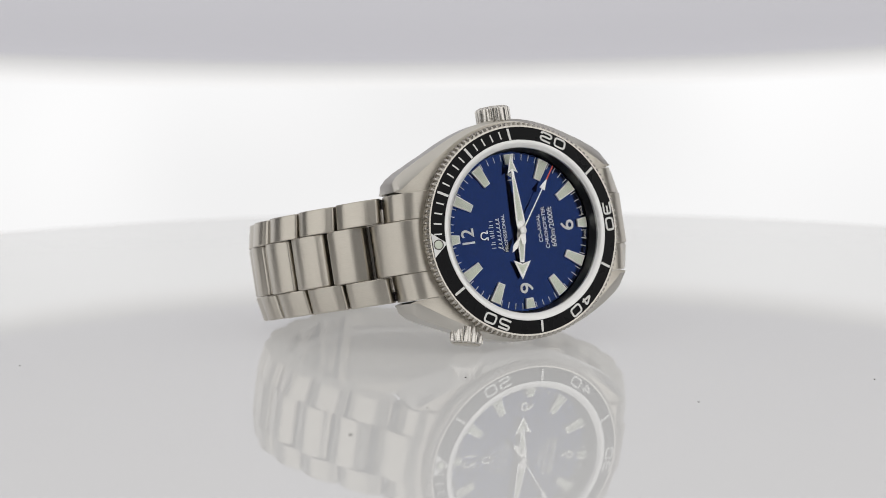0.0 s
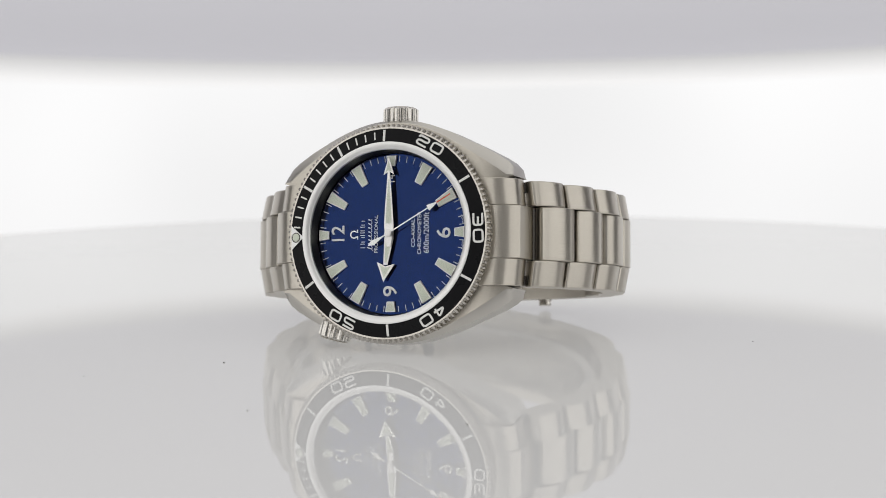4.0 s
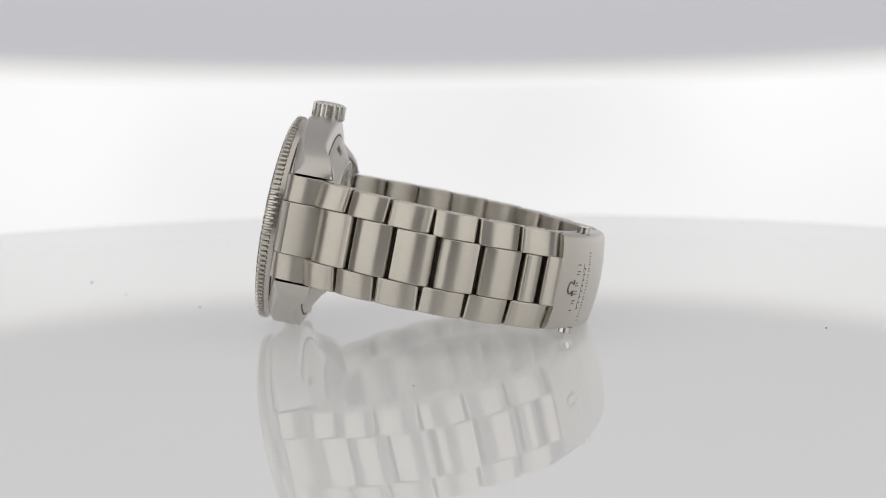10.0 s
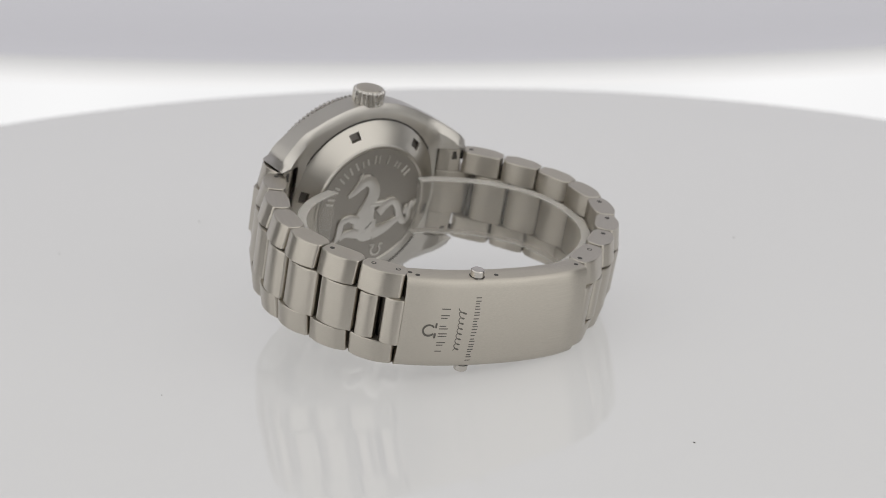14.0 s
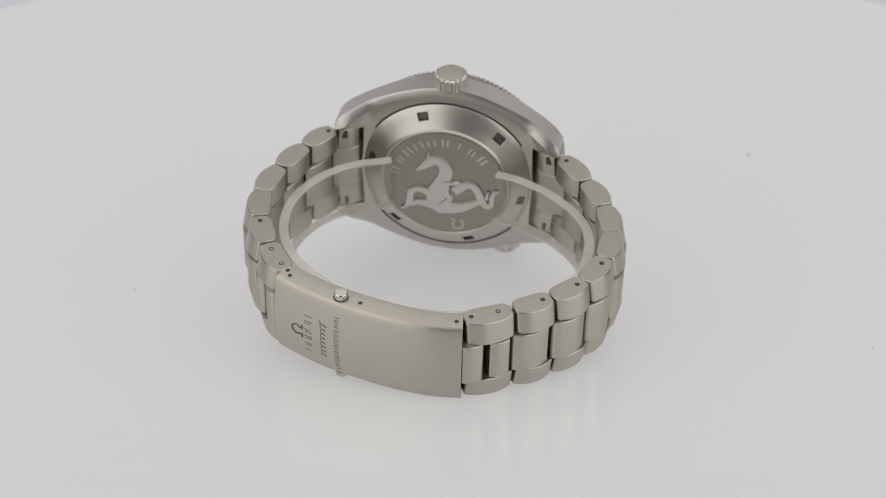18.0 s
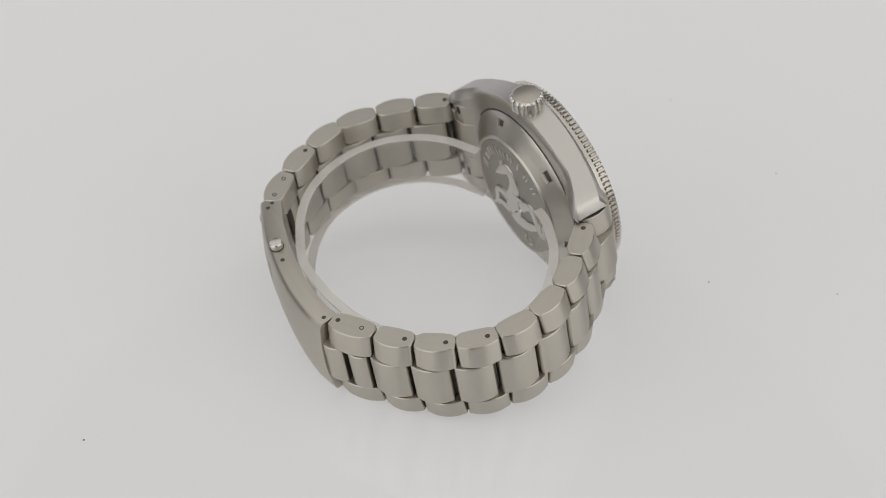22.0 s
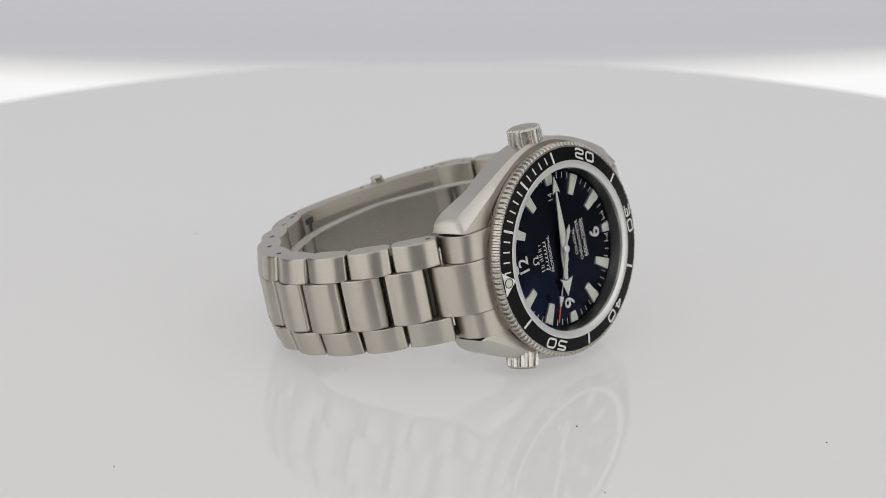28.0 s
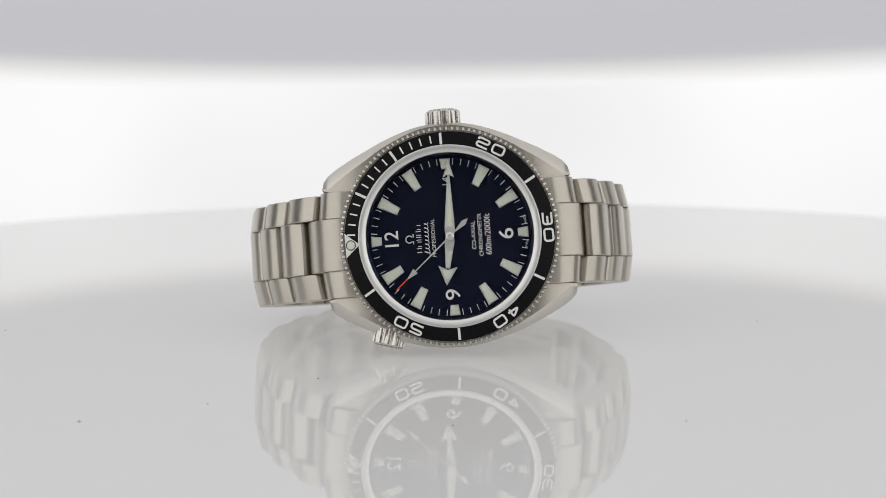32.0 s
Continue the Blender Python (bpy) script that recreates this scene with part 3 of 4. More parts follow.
def build_hands(watch):
    def hand(name, label, angle):
        ob = tagged(new(name), label)
        ob.parent = watch
        ob.matrix_basis = at(0, 0, -2.85, -angle)
        return ob
    hour = hand("hour_hand", "broad-arrow silver hour hand", 277.5)
    part("shaft", hand_mesh([(-.5, -2.2), (.5, -2.2), (.95, 1.0), (.42, 6.1), (-.42, 6.1), (-.95, 1.0)], 0.75), bright, hour, sharp=20)
    head = part("arrowhead", hand_mesh([(-1.85, 5.7), (0, 6.35), (1.85, 5.7), (0, 9.4)], 0.76), bright, hour, sharp=20)
    part("hand_lume", prism([(-1.15, 6.2), (0, 6.65), (1.15, 6.2), (0, 8.5)], 0.9, 0.97), lume, head, sharp=0)
    part("shaft_lume", prism([(-.6, 1.6), (.6, 1.6), (.2, 5.6), (-.2, 5.6)], 0.9, 0.96), lume, hour, sharp=0)
    minute = hand("minute_hand", "long silver arrow minute hand", 90)
    part("shaft", hand_mesh([(-.4, -2.6), (.4, -2.6), (.98, 1.4), (.80, 4.5), (.22, 11.9), (-.22, 11.9), (-.80, 4.5), (-.98, 1.4)], 1.1), bright, minute, sharp=20)
    part("shaft_lume", prism([(-.6, 1.9), (.6, 1.9), (.5, 4.8), (.1, 10.3), (-.1, 10.3), (-.5, 4.8)], 1.25, 1.31), lume, minute, sharp=0)
    head = part("arrowhead", hand_mesh([(-1.1, 11.2), (0, 11.9), (1.1, 11.2), (0, 14.75)], 1.11), bright, minute, sharp=20)
    part("hand_lume", prism([(-.66, 11.65), (0, 12.1), (.66, 11.65), (0, 13.9)], 1.25, 1.32), lume, head, sharp=0)
    second = hand("second_hand", "thin silver seconds hand with orange tip", 128)
    part("needle", hand_mesh([(-.1, -2), (.1, -2), (.13, 0), (.09, 9.9), (-.09, 9.9), (-.13, 0)], 1.5, 0.14), bright, second, sharp=20)
    part("counterweight", hand_mesh([(-.14, -1.5), (.14, -1.5), (.52, -3.7), (0, -4.9), (-.52, -3.7)], 1.49, 0.16), bright, second, sharp=20)
    part("arrowhead", hand_mesh([(-.62, 9.3), (.62, 9.3), (.1, 11.4), (-.1, 11.4)], 1.49, 0.16), bright, second, sharp=20)
    part("hand_tip", hand_mesh([(-.12, 11.3), (.12, 11.3), (.10, 14.5), (-.10, 14.5)], 1.5, 0.14), orange, second, "orange tip", sharp=20)
    part("hub", lathe([(0.75, 1.45), (0.75, 1.75), (0.55, 1.85), (0.3, 1.85), (0.3, 1.75), (0, 1.75)], 32), bright, second, "round polished hub")
    HANDS.update(minute=minute, second=second)


def build_crystal(watch):
    ob = part("crystal", lathe([(0, 0.42), (5, 0.36), (10, 0.17), (14.6, -0.10), (15.6, -0.22), (15.94, -0.45), (15.94, -0.9), (0, -0.9)], 96), crystal_glass, watch, "domed clear sapphire crystal", sharp=40)
    ob.visible_shadow = False


HORSE = (((3.0, -6.2, 0.35), (4.2, -4.7, 0.85), (5.6, -3.3, 1.25), (6.4, -1.9, 1.35), (5.4, -0.3, 1.35), (3.2, 0.3, 1.6), (0.8, -0.4, 1.7), (-2.4, -1.2, 2.6), (-4.9, -0.6, 3.1), (-5.3, 1.6, 2.5)),
         ((-1.6, 2.2, 1.2), (0.0, 3.8, 1.1), (0.8, 5.6, 1.0), (-0.5, 7.1, 0.95), (-2.8, 8.0, 0.95), (-4.4, 9.2, 0.85), (-3.7, 10.3, 0.65), (-1.6, 10.3, 0.55), (0.2, 10.9, 0.3)),
         ((-6.2, 1.2, 1.7), (-5.5, 4.0, 1.3), (-4.2, 6.4, 0.9), (-3.3, 8.1, 0.7)), ((-2.7, -3.0, 1.2), (-2.0, -5.3, 0.85), (-2.9, -7.1, 0.8), (-5.4, -7.4, 0.75), (-7.1, -8.2, 0.5), (-7.8, -9.3, 0.35)),
         ((-5.7, -2.4, 1.4), (-5.6, -5.6, 0.85), (-6.6, -7.2, 0.6)), ((0.6, -0.3, 0.8), (0.6, 2.0, 0.6), (1.1, 3.3, 0.3)), ((6.9, -3.6, 0.5), (7.7, -3.5, 0.3), (8.3, -3.3, 0.1)),
         ((-1.8, 10.2, 0.5), (-0.6, 11.2, 0.4), (0.4, 11.8, 0.15)), ((-2.6, 9.2, 0.5), (-1.2, 9.3, 0.4), (-0.3, 9.6, 0.15)))


def chain3(nodes):
    """A smooth curve through (u, v, half width)."""
    a, b = chain([q[:2] for q in nodes]), chain([(q[2], 0) for q in nodes])
    return lambda x: (a(x).x, a(x).y, b(x).x)


def stroke(bm, pts, z0, z1):
    """A raised line of changing width with a softly rounded top."""
    loops = []
    for i, (x, y, h) in enumerate(pts):
        p, q = pts[max(i - 1, 0)], pts[min(i + 1, len(pts) - 1)]
        d = Vector((q[0] - p[0], q[1] - p[1])).normalized()
        nx, ny = -d.y, d.x
        loops.append([(x + nx * h * k, y + ny * h * k, z0 + (z1 - z0) * r) for k, r in ((-1, 0), (-0.92, 0.7), (-0.6, 0.95), (0.6, 0.95), (0.92, 0.7), (1, 0))])
    rings(bm, loops)


def scribble(bm, long, high, turns, half, z0, z1):
    """A plain slanted row of loops in place of a name in script."""
    pts = []
    for i in range(turns * 12 + 1):
        x = i / (turns * 12)
        a = 2 * math.pi * turns * x
        y = -high / 2 * math.cos(a) * (1.6 if x < 1 / turns else 1.0)
        pts.append((long * (x - 0.5 + 0.3 / turns * math.sin(a)) + 0.35 * y, y, half))
    stroke(bm, pts, z0, z1)


def build_caseback(watch):
    prof = [(18.5, -9.0), (18.5, -9.75), (18.15, -10.05), (17.35, -10.5), (17.3, -10.53), (15.75, -11.41), (15.7, -11.44), (15.2, -11.75), (14.1, -12.45), (13.85, -12.85), (13.5, -12.85), (13.3, -12.65), (0, -12.65)]
    n = 480

    def notch(a, k):
        near = min(abs((math.degrees(a) - (108.5 + 60 * j) + 180) % 360 - 180) for j in range(6))
        return (0, 1.0) if near < 3.7 and k in (4, 5) else (0, 0)

    back = part("case_back", lathe(prof, n, False, notch), back_steel, watch, "screwed polished steel case back", sharp=25)
    part("back_groove", lathe([(18.45, -9.5), (18.9, -9.5), (18.9, -9.76), (18.45, -9.76)], 96, True), engraved, watch, "dark ring for the shaded groove round the case back")
    part("medallion_ground", lathe([(0, -12.67), (13.2, -12.67), (13.2, -12.8), (0, -12.8)], 96), frosted, back, "frosted gray medallion ground")
    # a dark plate in each wrench notch carries the notch's shade
    for j in range(6):
        a = radians(108.5 + 60 * j)
        m = Matrix.Rotation(-a, 4, "Z") @ Matrix.Translation((0, 16.5 * MM, -10.25 * MM)) @ Matrix.Rotation(radians(29.6), 4, "X")
        part("notch_shade_plate", box(bmesh.new(), -1.0, 1.0, -0.82, 0.82, -0.1, 0.05), notch_steel, back, m=m, sharp=0)
    # leaping emblem of the medallion as plain raised strokes (u, v, half width): neck and head, body and tail, legs, fin
    bm = bmesh.new()
    for k, line in enumerate(HORSE):
        stroke(bm, [chain3(line)(x * (len(line) - 1) / (8 * len(line))) for x in range(8 * len(line) + 1)], -12.75, -13.3 - 0.012 * k)
    part("medallion_relief", bm, relief_steel, back, "raised bright emblem relief", sharp=40)
    part("medallion_mark", emblem_shape(), relief_steel, back, "small raised emblem", Matrix.Translation((-10.3 * MM, 3.1 * MM, -12.78 * MM)) @ Matrix.Rotation(radians(90), 4, "Z") @ Matrix.Diagonal((-1.7, 1.7, -1.5, 1)), sharp=0)
    # worn lettering of a name, as plain raised bars round the rim
    for k, wide in enumerate((1.6, 1.3, 1.8, 2.1, 1.8, 1.5, 0.9, 1.4, 1.6)):
        a = radians(-78 + 15.6 * k)
        u, v = 10.9 * math.cos(a), 10.9 * math.sin(a)
        bm = bmesh.new()
        mark(bm, k, -wide / 2, wide / 2, 1.9, 0.23, 0, 0.2)
        part("rim_letter", bm, relief_steel, back, m=Matrix.Translation((u * MM, v * MM, -12.78 * MM)) @ Matrix.Rotation(a + math.pi / 2, 4, "Z") @ Matrix.Rotation(math.pi, 4, "X"), sharp=0)


def chain(nodes):
    """A smooth curve through the nodes: f(s), s counted in links."""
    p = [Vector(q) for q in nodes]
    p = [2 * p[0] - p[1]] + p + [2 * p[-1] - p[-2]]

    def f(s):
        i = min(max(int(math.floor(s)), 0), len(p) - 4)
        x = s - i
        a, b, c, d = p[i:i + 4]
        return 0.5 * (2 * b + (c - a) * x + (2 * a - 5 * b + 4 * c - d) * x * x + (3 * b - a - 3 * c + d) * x ** 3)
    return f


def link_profile(l, t, gap=0.26, bow=0.95, r=0.55):
    """Cross-section of a link lying along +y with its outer face at z = 0 and its inner one at z = -t."""
    pts = []
    h = l / 2 - gap
    n = 13
    for i in range(n):
        x = -1 + 2 * i / (n - 1)
        pts.append((x * (h - r), 0.75 - bow * (0.75 * x * x + 0.25 * x ** 4)))
    for a in (55, 25, 0):
        pts.append((h - r + r * math.cos(radians(a)), 0.75 - bow - r + r * math.sin(radians(a))))
    pts.append((h - 0.02, -2.2))
    pts.append((h - 0.35, -t + 0.75))
    pts.append((h - 1.3, -t + 0.15))
    pts.append((0, -t))
    return pts + [(-y, z) for y, z in reversed(pts[13:-1])]


def arch(u):
    """How far the bracelet's outer face rises across its width."""
    return 1.3 * max(0.0, 1 - (u / 10) ** 2)


def build_bracelet(watch):
    """Each link lies on the chord between its two joints."""
    cache = {}

    def link(name, f, s0, s1, outward, u0, u1, mat, thick=4.1):
        a, b = f(s0), f(s1)
        d = b - a
        l = round(d.length * 5) / 5
        mid = (a + b) / 2
        y = Vector((0, d.x, d.y)).normalized()
        z = Vector((0, -y.z, y.y))
        if z.y * outward < 0 and abs(z.y) > 0.2 or (abs(z.y) <= 0.2 and z.z > 0):
            z = -z
        x = y.cross(z)
        key = (name, l, round(u1 - u0, 1), round(u0 + u1, 1), x.x > 0)
        m = Matrix((x, y, z)).transposed().to_4x4()
        m.translation = Vector(((u0 + u1) / 2, mid.x, mid.y)) * MM
        if key in cache:
            return again(cache[key], m, watch)
        w = (u1 - u0) / 2
        bm = extruded(link_profile(l, thick, {"center_link": 0.35, "half_link": 0.2, "clasp_tongue": 0.12}.get(name, 0.29), {"half_link": 0.35, "clasp_tongue": 0.3}.get(name, 0.95), 0.6), -w, w, 0.16)
        for q in bm.verts:
            q.co.z += arch((u0 + u1) / 2 + q.co.x * x.x) * min(1.0, max(0.0, (q.co.z + 2.6) / 2.2))
        cache[key] = part(name, bm, mat, watch, m=m, sharp=38)
        return cache[key]

    for nodes, side in ((SIX_SIDE, -1), (TWELVE_SIDE, 1)):
        f = chain(nodes)
        n = len(nodes) - 1
        for i in range(n):
            hi, lo = 10.1 - 0.95 * i / n, -10.1 + 0.5 * i / n
            stop = i + 1 if i < n - 1 else i + 0.965
            link("outer_link", f, i, stop, side, hi - 4.8, hi, satin)
            link("outer_link", f, i, stop, side, lo, lo + 4.9, satin)
            shift = [0.20 if side < 0 else 0.36] + [0.31 - 0.19 * k / (n - 1) for k in range(1, n)] + [0]
            s0, s1 = i + shift[i], (i + 1 + shift[i + 1] if i < n - 1 else i + 0.55)
            link("center_link" if i < n - 1 else "half_link", f, s0, s1, side, lo + 5.0, hi - 4.9, satin)
            # dark pins and knuckles put the shade of the joints into their colour
            p, q = f(s0), f(s0 + 0.05)
            d = (q - p).normalized()
            inward = Vector((-d.y, d.x))
            inward = inward if inward.dot(p - Vector((0, -35))) < 0 else -inward
            c = p + inward * 2.0
            part("link_pin", lathe([(0, -5.0), (0.85, -5.0), (0.85, 5.0), (0, 5.0)], 10), dark_steel, watch, m=Matrix.Translation((0, c.x * MM, c.y * MM)) @ Matrix.Rotation(radians(90), 4, "Y"))
            if i:
                c = f(i) + inward * 1.9
                for u0 in (-9.4, 4.1):
                    part("link_knuckle", lathe([(0, u0), (0.85, u0), (0.85, u0 + 4.2), (0, u0 + 4.2)], 10), dark_steel, watch, m=Matrix.Translation((0, c.x * MM, c.y * MM)) @ Matrix.Rotation(radians(90), 4, "Y"))
            if i == n - 1:
                link("clasp_tongue", f, i + 0.635, i + 1.06, side, lo + 4.8, hi - 4.7, satin, 2.6)
                c = f(i + 0.6) + inward * 1.5
                part("spring_bar", lathe([(0, -4.9), (0.8, -4.9), (0.8, 4.9), (0, 4.9)], 16), dark_steel, watch, "spring bar darkened for the slot's shade", m=Matrix.Translation((0, c.x * MM, c.y * MM)) @ Matrix.Rotation(radians(90), 4, "Y"))
        # end piece between the lugs
        s = side
        outer = [(17.2, -3.3), (20.2, -3.45), (21.6, -3.75), (22.8, -4.5), (23.8, -5.6), (24.2, -6.7), (24.45, -8.0), (24.4, -9.4), (23.9, -11.2), (22.8, -12.1), (20.6, -11.5), (18.6, -9.5), (17.2, -7)]
        mid = [(17.2, -3.25), (20.2, -3.4), (21.8, -3.7), (23.3, -4.6), (24.6, -5.9), (25.6, -7.5), (26.3, -9.1), (26.75, -10.6), (26.7, -12.0), (26.0, -13.2), (23.0, -12.3), (20.6, -11.5), (18.6, -9.5), (17.2, -7)]
        if s < 0:
            mid = [(min(v, 25.2 - 0.1 * abs(w + 10.6)), w) if w > -12.5 else (v - 1.5, w + 0.6) if v > 25.9 else (v, w) for v, w in mid]
        for shape, u0, u1 in ((outer, 5.05, 10.2), (outer, -10.2, -5.05), (mid, -5.0, 5.0)):
            bm = extruded([(s * v, w) for v, w in shape], u0, u1, 0.12)
            for q in bm.verts:
                lift = arch(q.co.x) * min(1.0, max(0.0, (abs(q.co.y) - 19) / 5))
                q.co.y += s * 0.6 * lift
                q.co.z += 0.3 * lift
            part("end_link", bm, satin_side, watch, sharp=30)
        # sockets are dark plates that stand for shaded recesses
        for u in (8.9, -8.9):
            part("link_socket", extruded([(s * v, w) for v, w in ((21.2, -11.82), (24.2, -11.95), (24.2, -11.2), (21.2, -11.2))], u - 0.95, u + 0.95, 0.05), engraved, watch, sharp=0)
        # pin holes on the upper edge: dark discs in place of their shade
        holes = {-1: (0.2, 4.2, 5.25, 5.75), 1: (0.2, 4.25, 5.25, 6.25, 7.3, 7.8)}[side]
        for h in holes:
            a, b = f(h), f(h + 0.05)
            d = (b - a).normalized()
            nrm = Vector((-d.y, d.x))
            if nrm.dot(a - Vector((0, -35))) > 0:
                nrm = -nrm
            c = a + nrm * 1.9
            W = 10.1 - 0.95 * int(h) / (len(nodes) - 1)
            pin = lathe([(0, 0), (0.5, 0), (0.5, 0.05), (0, 0.05)], 16)
            hole = part("pin_hole", pin, engraved, watch, m=Matrix.Translation((W * MM - 0.00001, c.x * MM, c.y * MM)) @ Matrix.Rotation(radians(90), 4, "Y"), sharp=0)
            if h in (5.25, 5.75, 7.3) and not (side == 1 and h < 6):
                part("screw_head", lathe([(0, 0.05), (0.28, 0.05), (0.24, 0.09), (0, 0.09)], 14), satin, hole, "steel screw head")


def build_clasp(watch):
    ctrl = [(-24.8, -58.6), (-17.5, -62.0), (-9, -64.6), (0, -66.4), (8, -66.9), (13.4, -66.3)]
    f = chain(ctrl)
    outer = [f(5 * i / 20) for i in range(21)]
    prof = [(p.x, p.y) for p in outer]
    inner = []
    for i, p in enumerate(outer):
        d = (outer[min(i + 1, 20)] - outer[max(i - 1, 0)]).normalized()
        n = Vector((-d.y, d.x))
        if n.y < 0:
            n = -n
        q = p + n * 4.3
        inner.append((q.x, q.y))
    prof = prof + inner[::-1]
    bm = bmesh.new()
    W = 9.4
    def sized(d):
        k = len(outer)
        out = []
        for i, (v, w) in enumerate(prof):
            j = i if i < k else 2 * k - 1 - i
            t = (outer[min(j + 1, 20)] - outer[max(j - 1, 0)]).normalized()
            n = Vector((-t.y, t.x))
            n = n if n.y > 0 else -n
            out.append((v + n.x * d, w + n.y * d) if i < k else (v, w))
        return out
    off = -0.25
    across = [(-W, 0.7), (-W + 0.25, 0.22), (-W + 0.8, 0)] + [(W * k / 5, 0) for k in (-4, -3, -2, -1, 0, 1, 2, 3, 4)] + [(W - 0.8, 0), (W - 0.25, 0.22), (W, 0.7)]
    rings(bm, [[(u + off, v, w) for v, w in sized(d - 0.75 * arch(u * 10 / W))] for u, d in across])
    clasp = part("clasp", bm, satin_case, watch, "satin steel folding clasp", sharp=45)
    top = W + off
    for u, sgn in ((top, 1), (-W + off, -1)):
        m = Matrix.Translation((u * MM, -11.1 * MM, -62.3 * MM)) @ Matrix.Rotation(radians(90 * sgn), 4, "Y")
        # dark ring drawn for the shaded gap round the button
        part("button_gap_ring", lathe([(1.3, 0.0), (1.52, 0.0), (1.52, 0.04), (1.3, 0.04)], 32, True), engraved, clasp, m=m, sharp=0)
        part("push_button", lathe([(0, -0.3), (1.35, -0.3), (1.35, 1.2), (1.2, 1.4), (0, 1.45)], 32), polished, clasp, "round push button", m)
    for v, w in ((-23.0, -56.8), (-22.2, -58.2), (-7.1, -63.2), (11.9, -64.6)):
        part("pin_hole", lathe([(0, 0), (0.45, 0), (0.45, 0.05), (0, 0.05)], 16), engraved, clasp, m=Matrix.Translation((top * MM - 0.00001, v * MM, w * MM)) @ Matrix.Rotation(radians(90), 4, "Y"), sharp=0)
    # folding blade on the inner face, with its rivet, and the dark slot of its catch
    blade = []
    for i, p in enumerate(outer[1:19], 1):
        d = (outer[i + 1] - outer[i - 1]).normalized()
        q = Vector((-d.y, d.x)) if d.x > 0 else Vector((d.y, -d.x))
        a, b = p + q * 4.2, p + q * 4.75
        blade.append([(-6.6, a.x, a.y), (6.4, a.x, a.y), (6.4, b.x, b.y), (-6.6, b.x, b.y)])
    bm = bmesh.new()
    rings(bm, blade)
    blade_part = part("folding_blade", bm, frosted, clasp, "inner folding blade", sharp=30)
    part("rivet", lathe([(0, -0.1), (1.65, -0.1), (1.6, 0.12), (1.35, 0.16), (0, 0.16)], 32), polished, blade_part, "flat round rivet", m=Matrix.Translation((-0.9 * MM, -13.9 * MM, -58.9 * MM)) @ Matrix.Rotation(radians(-20), 4, "X"))
    # the catch's slot is only a dark plate in place of shade
    part("catch_slot", box(bmesh.new(), 6.6, 7.8, 9.5, 11.3, -62.4, -62.0), engraved, clasp, sharp=0)
    # engraved names as rows of plain bars, following the curve
    def on_clasp(s, u, lifted=True):
        p, d = f(s), (f(s + 0.02) - f(s - 0.02)).normalized()
        y = Vector((0, d.x, d.y))
        z = Vector((0, d.y, -d.x))
        if z.z > 0:
            z = -z
        x = y.cross(z)
        m = Matrix((x, y, z)).transposed().to_4x4()
        m.translation = (Vector((u, p.x, p.y)) + z * (0.75 * arch((u - off) * 10 / W) if lifted else 0)) * MM
        return m
    m = on_clasp(0.72, -1.2) @ Matrix.Rotation(radians(180), 4, "Z") @ Matrix.Diagonal((1.7, 1.7, 0.3, 1))
    part("engraved_emblem", emblem_shape(), soft_engraving, clasp, "dark engraved emblem", m, sharp=0)
    for s, high, widths, gap, u in ((1.02, 1.7, [1.55, 1.9, 1.3, 1.6, 1.6], 0.35, -1.2), (1.40, 1.0, [.9, .7, .75, 1.2, .7, .6, .5, .7, .6], .3, -1.3),
                                    (1.73, 1.1, [.9, .8, .95, 1, .85, .85, .5, 1.0, .9, .85, .95, 1.0], .3, -1.2)):
        bm = bmesh.new()
        total = sum(widths) + gap * (len(widths) - 1)
        x = -total / 2
        if high == 1.0:
            scribble(bm, total, 1.1, 8, 0.09, -0.02, 0.02)
        for k, q in enumerate(widths if high > 1 else ()):
            mark(bm, k, x, x + q, high, 0.11, -0.02, 0.02)
            x += q + gap
        m = on_clasp(s, u, False)
        for q in bm.verts:
            q.co.z += 0.75 * arch((u - off + q.co.x * m[0][0]) * 10 / W)
        part("engraved_mark", bm, soft_engraving, clasp, "dark engraved marks", m, sharp=0)


def emblem_shape():
    """An open ring on two feet."""
    bm = bmesh.new()
    pts = [(0.78 * math.cos(a), 0.15 + 0.78 * math.sin(a)) for a in [math.radians(-55 + 290 * i / 20) for i in range(21)]]
    for (a, b), (c, d) in zip(pts, pts[1:]):
        f = 0.72
        prism([(a, b), (c, d), (c * f, (d - .15) * f + .15), (a * f, (b - .15) * f + .15)], 0, 0.12, bm=bm)
    box(bm, -0.95, -0.32, -0.72, -0.5, 0, 0.12)
    box(bm, 0.32, 0.95, -0.72, -0.5, 0, 0.12)
    return bm


def build_watch():
    watch = tagged(new("wristwatch"), "steel diving watch with black bezel, lying on its side", "watch")
    watch.matrix_basis = WATCH
    build_case(watch)
    build_crown(watch)
    build_bezel(watch)
    build_dial(watch)
    build_hands(watch)
    build_crystal(watch)
    build_caseback(watch)
    build_bracelet(watch)
    build_clasp(watch)
    return watch


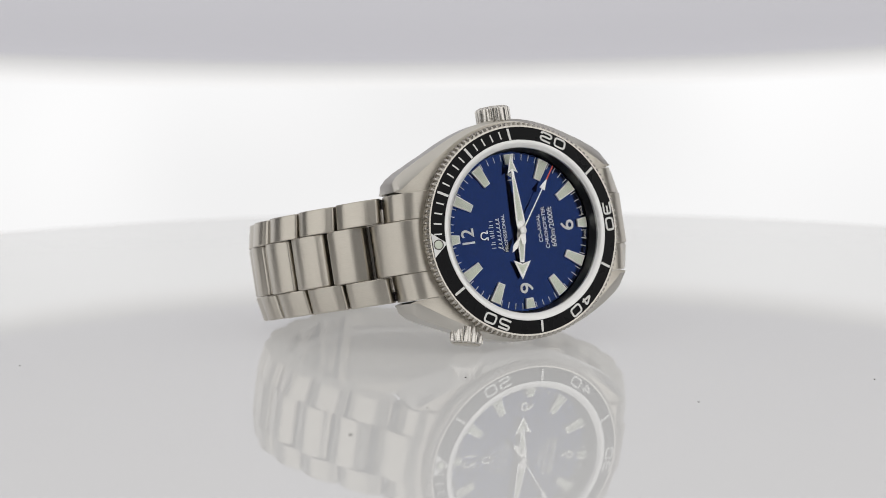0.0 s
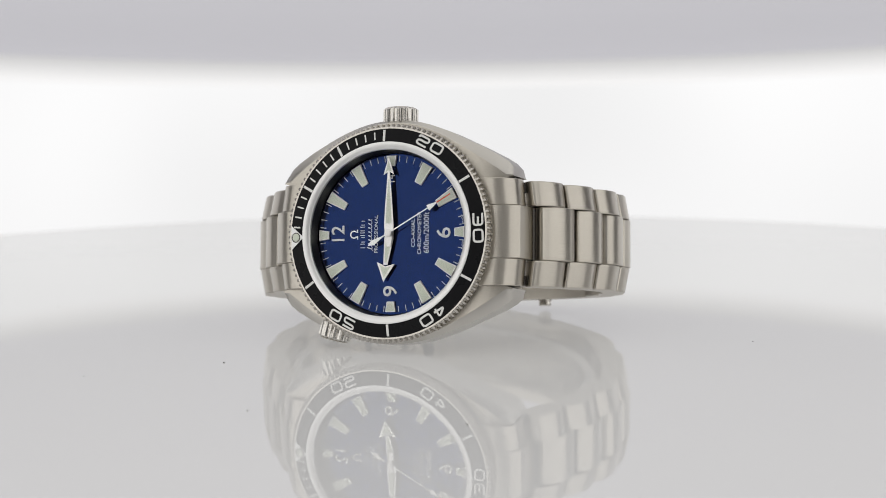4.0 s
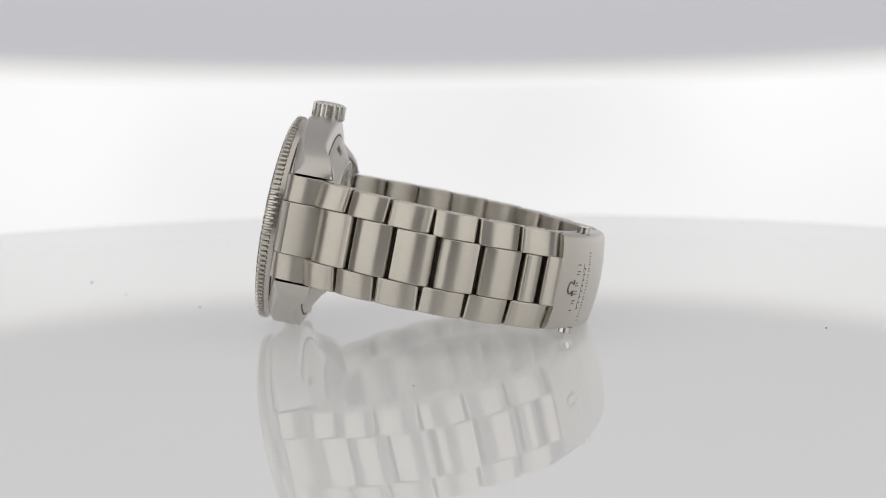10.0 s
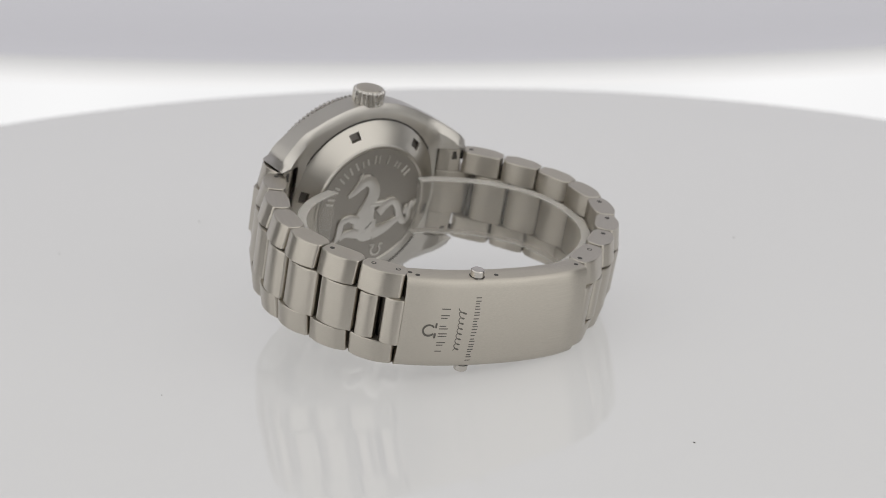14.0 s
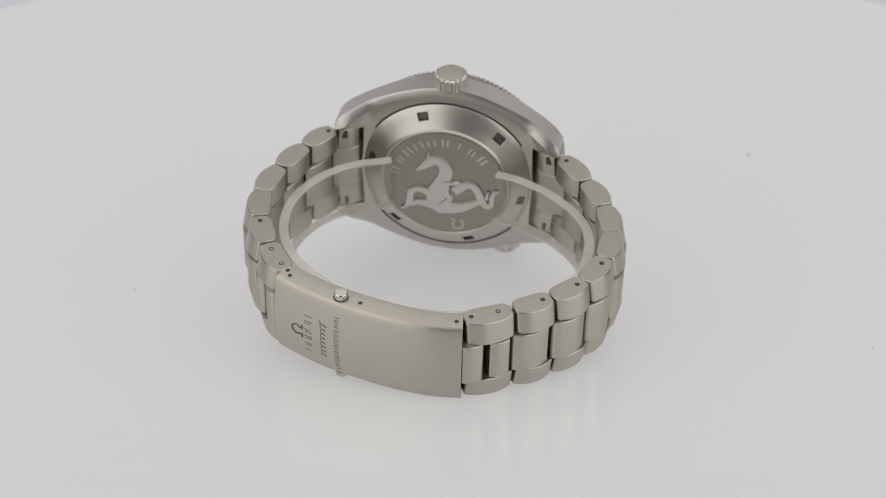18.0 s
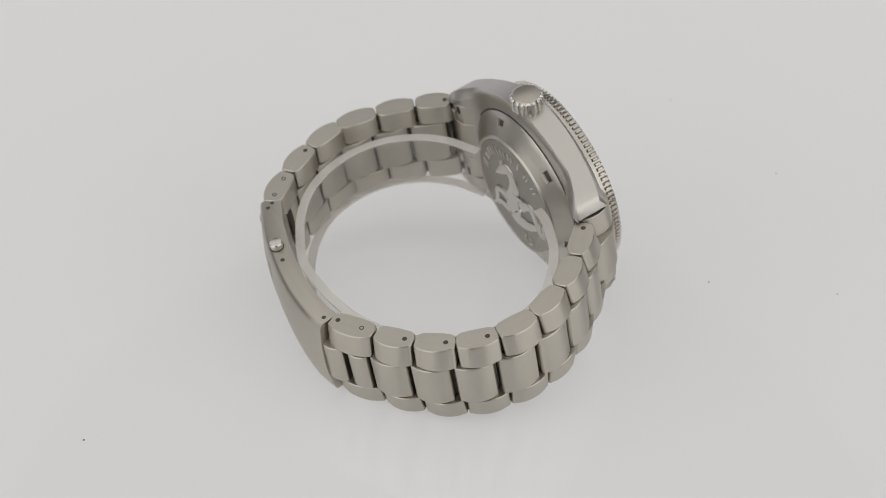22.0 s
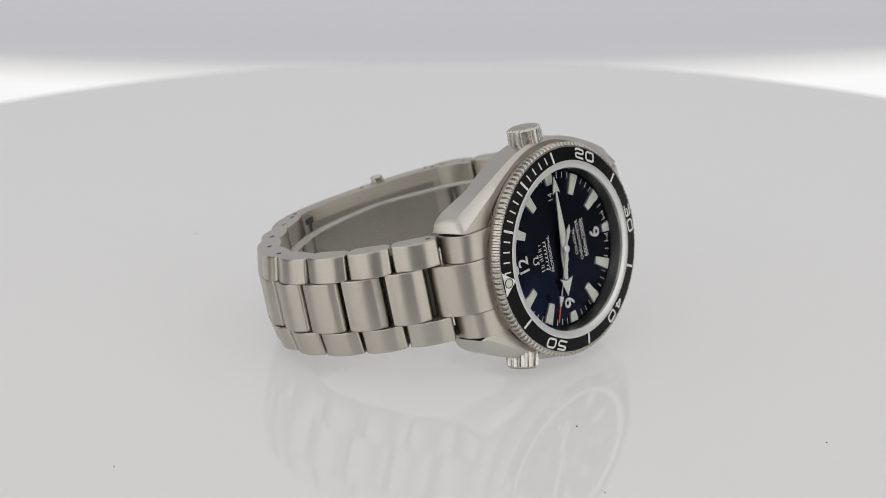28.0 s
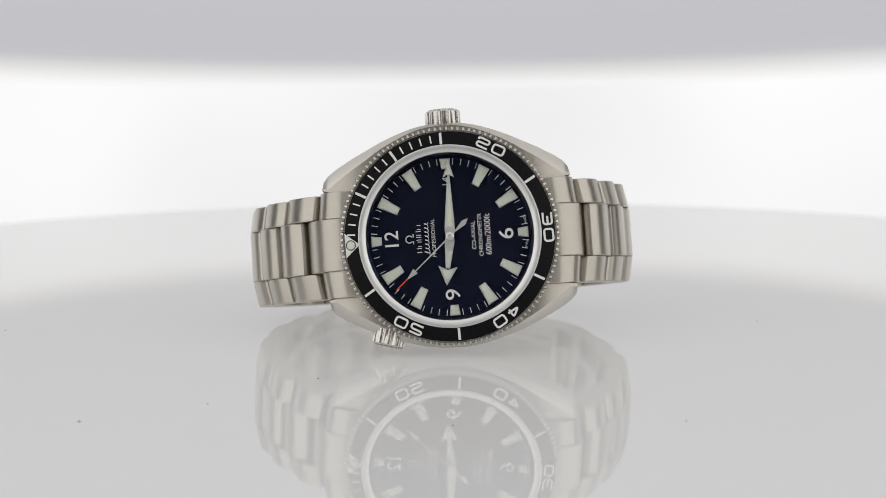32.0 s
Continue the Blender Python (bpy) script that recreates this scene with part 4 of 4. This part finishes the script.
BAND = ((11.2, -14.2), (16, -15.1), (24, -19.0), (31, -26), (33.4, -34), (32, -43.5), (25.5, -52), (12, -58.6), (-4.6, -59.4), (-14, -56), (-21.8, -50.6), (-26.8, -43.8), (-28.7, -36), (-27.7, -28.5), (-24, -21.9), (-18.5, -17.1), (-11.3, -13.95))


def build_band():
    """Clear plastic strip that keeps the bracelet's shape."""
    f = chain(BAND)
    bm = bmesh.new()
    loops = []
    n = 80
    for i in range(n + 1):
        s = (len(BAND) - 1) * i / n
        p, d = f(s), (f(min(s + .05, len(BAND) - 1)) - f(max(s - .05, 0))).normalized()
        q = Vector((-d.y, d.x))
        a, b = p - q * 0.95, p + q * 0.95
        loops.append([(-6.6, a.x, a.y), (5.25, a.x, a.y), (5.25, b.x, b.y), (-6.6, b.x, b.y)])
    rings(bm, loops)
    ob = part("plastic_band", bm, soft_plastic, sharp=40)
    ob.matrix_basis = WATCH
    for u0, u1 in ((5.27, 5.6), (-6.95, -6.62)):
        bm = bmesh.new()
        rings(bm, [[(u0, q[0][1], q[0][2]), (u1, q[0][1], q[0][2]), (u1, q[2][1], q[2][2]), (u0, q[2][1], q[2][2])] for q in loops])
        part("band_edge", bm, plastic_edge, ob, "milky cut edge", sharp=40)
    return tagged(ob, "clear flexible plastic strip curled inside the steel bracelet", "plastic strip")


studio_room()
softbox("overhead_softbox", look((0, -0.25, 1.0), (0, -0.249, 0)), 3.2, 2.2, soft_top, "large black overhead softbox with white cloth")
for sx in (-1, 1):
    softbox("front_softbox", look((sx * 1.05, -0.75, 0.42), (0, 0, 0.1)), 1.74, 1.0, soft_front, "square black softbox with white cloth beside the camera")
backdrop = build_backdrop()
build_base()
turntable = build_turntable()
watch = build_watch()
band = build_band()


def motions():
    spin = [(t, Matrix.Rotation(radians(-a), 4, "Z")) for t, a in SPIN]
    walk(turntable, spin)
    walk(watch, [(t, m @ WATCH) for t, m in spin])
    walk(band, [(t, m @ WATCH) for t, m in spin])
    walk(backdrop, [(t, swing(e)) for t, e in SWING])
    walk(HANDS["second"], [(t, at(0, 0, -2.85, -(126.6 + 6 * t))) for t in range(0, 33, 4)])
    walk(HANDS["minute"], [(t, at(0, 0, -2.85, -(89.2 + 0.1 * t))) for t in (0, 16, 32)])


motions()
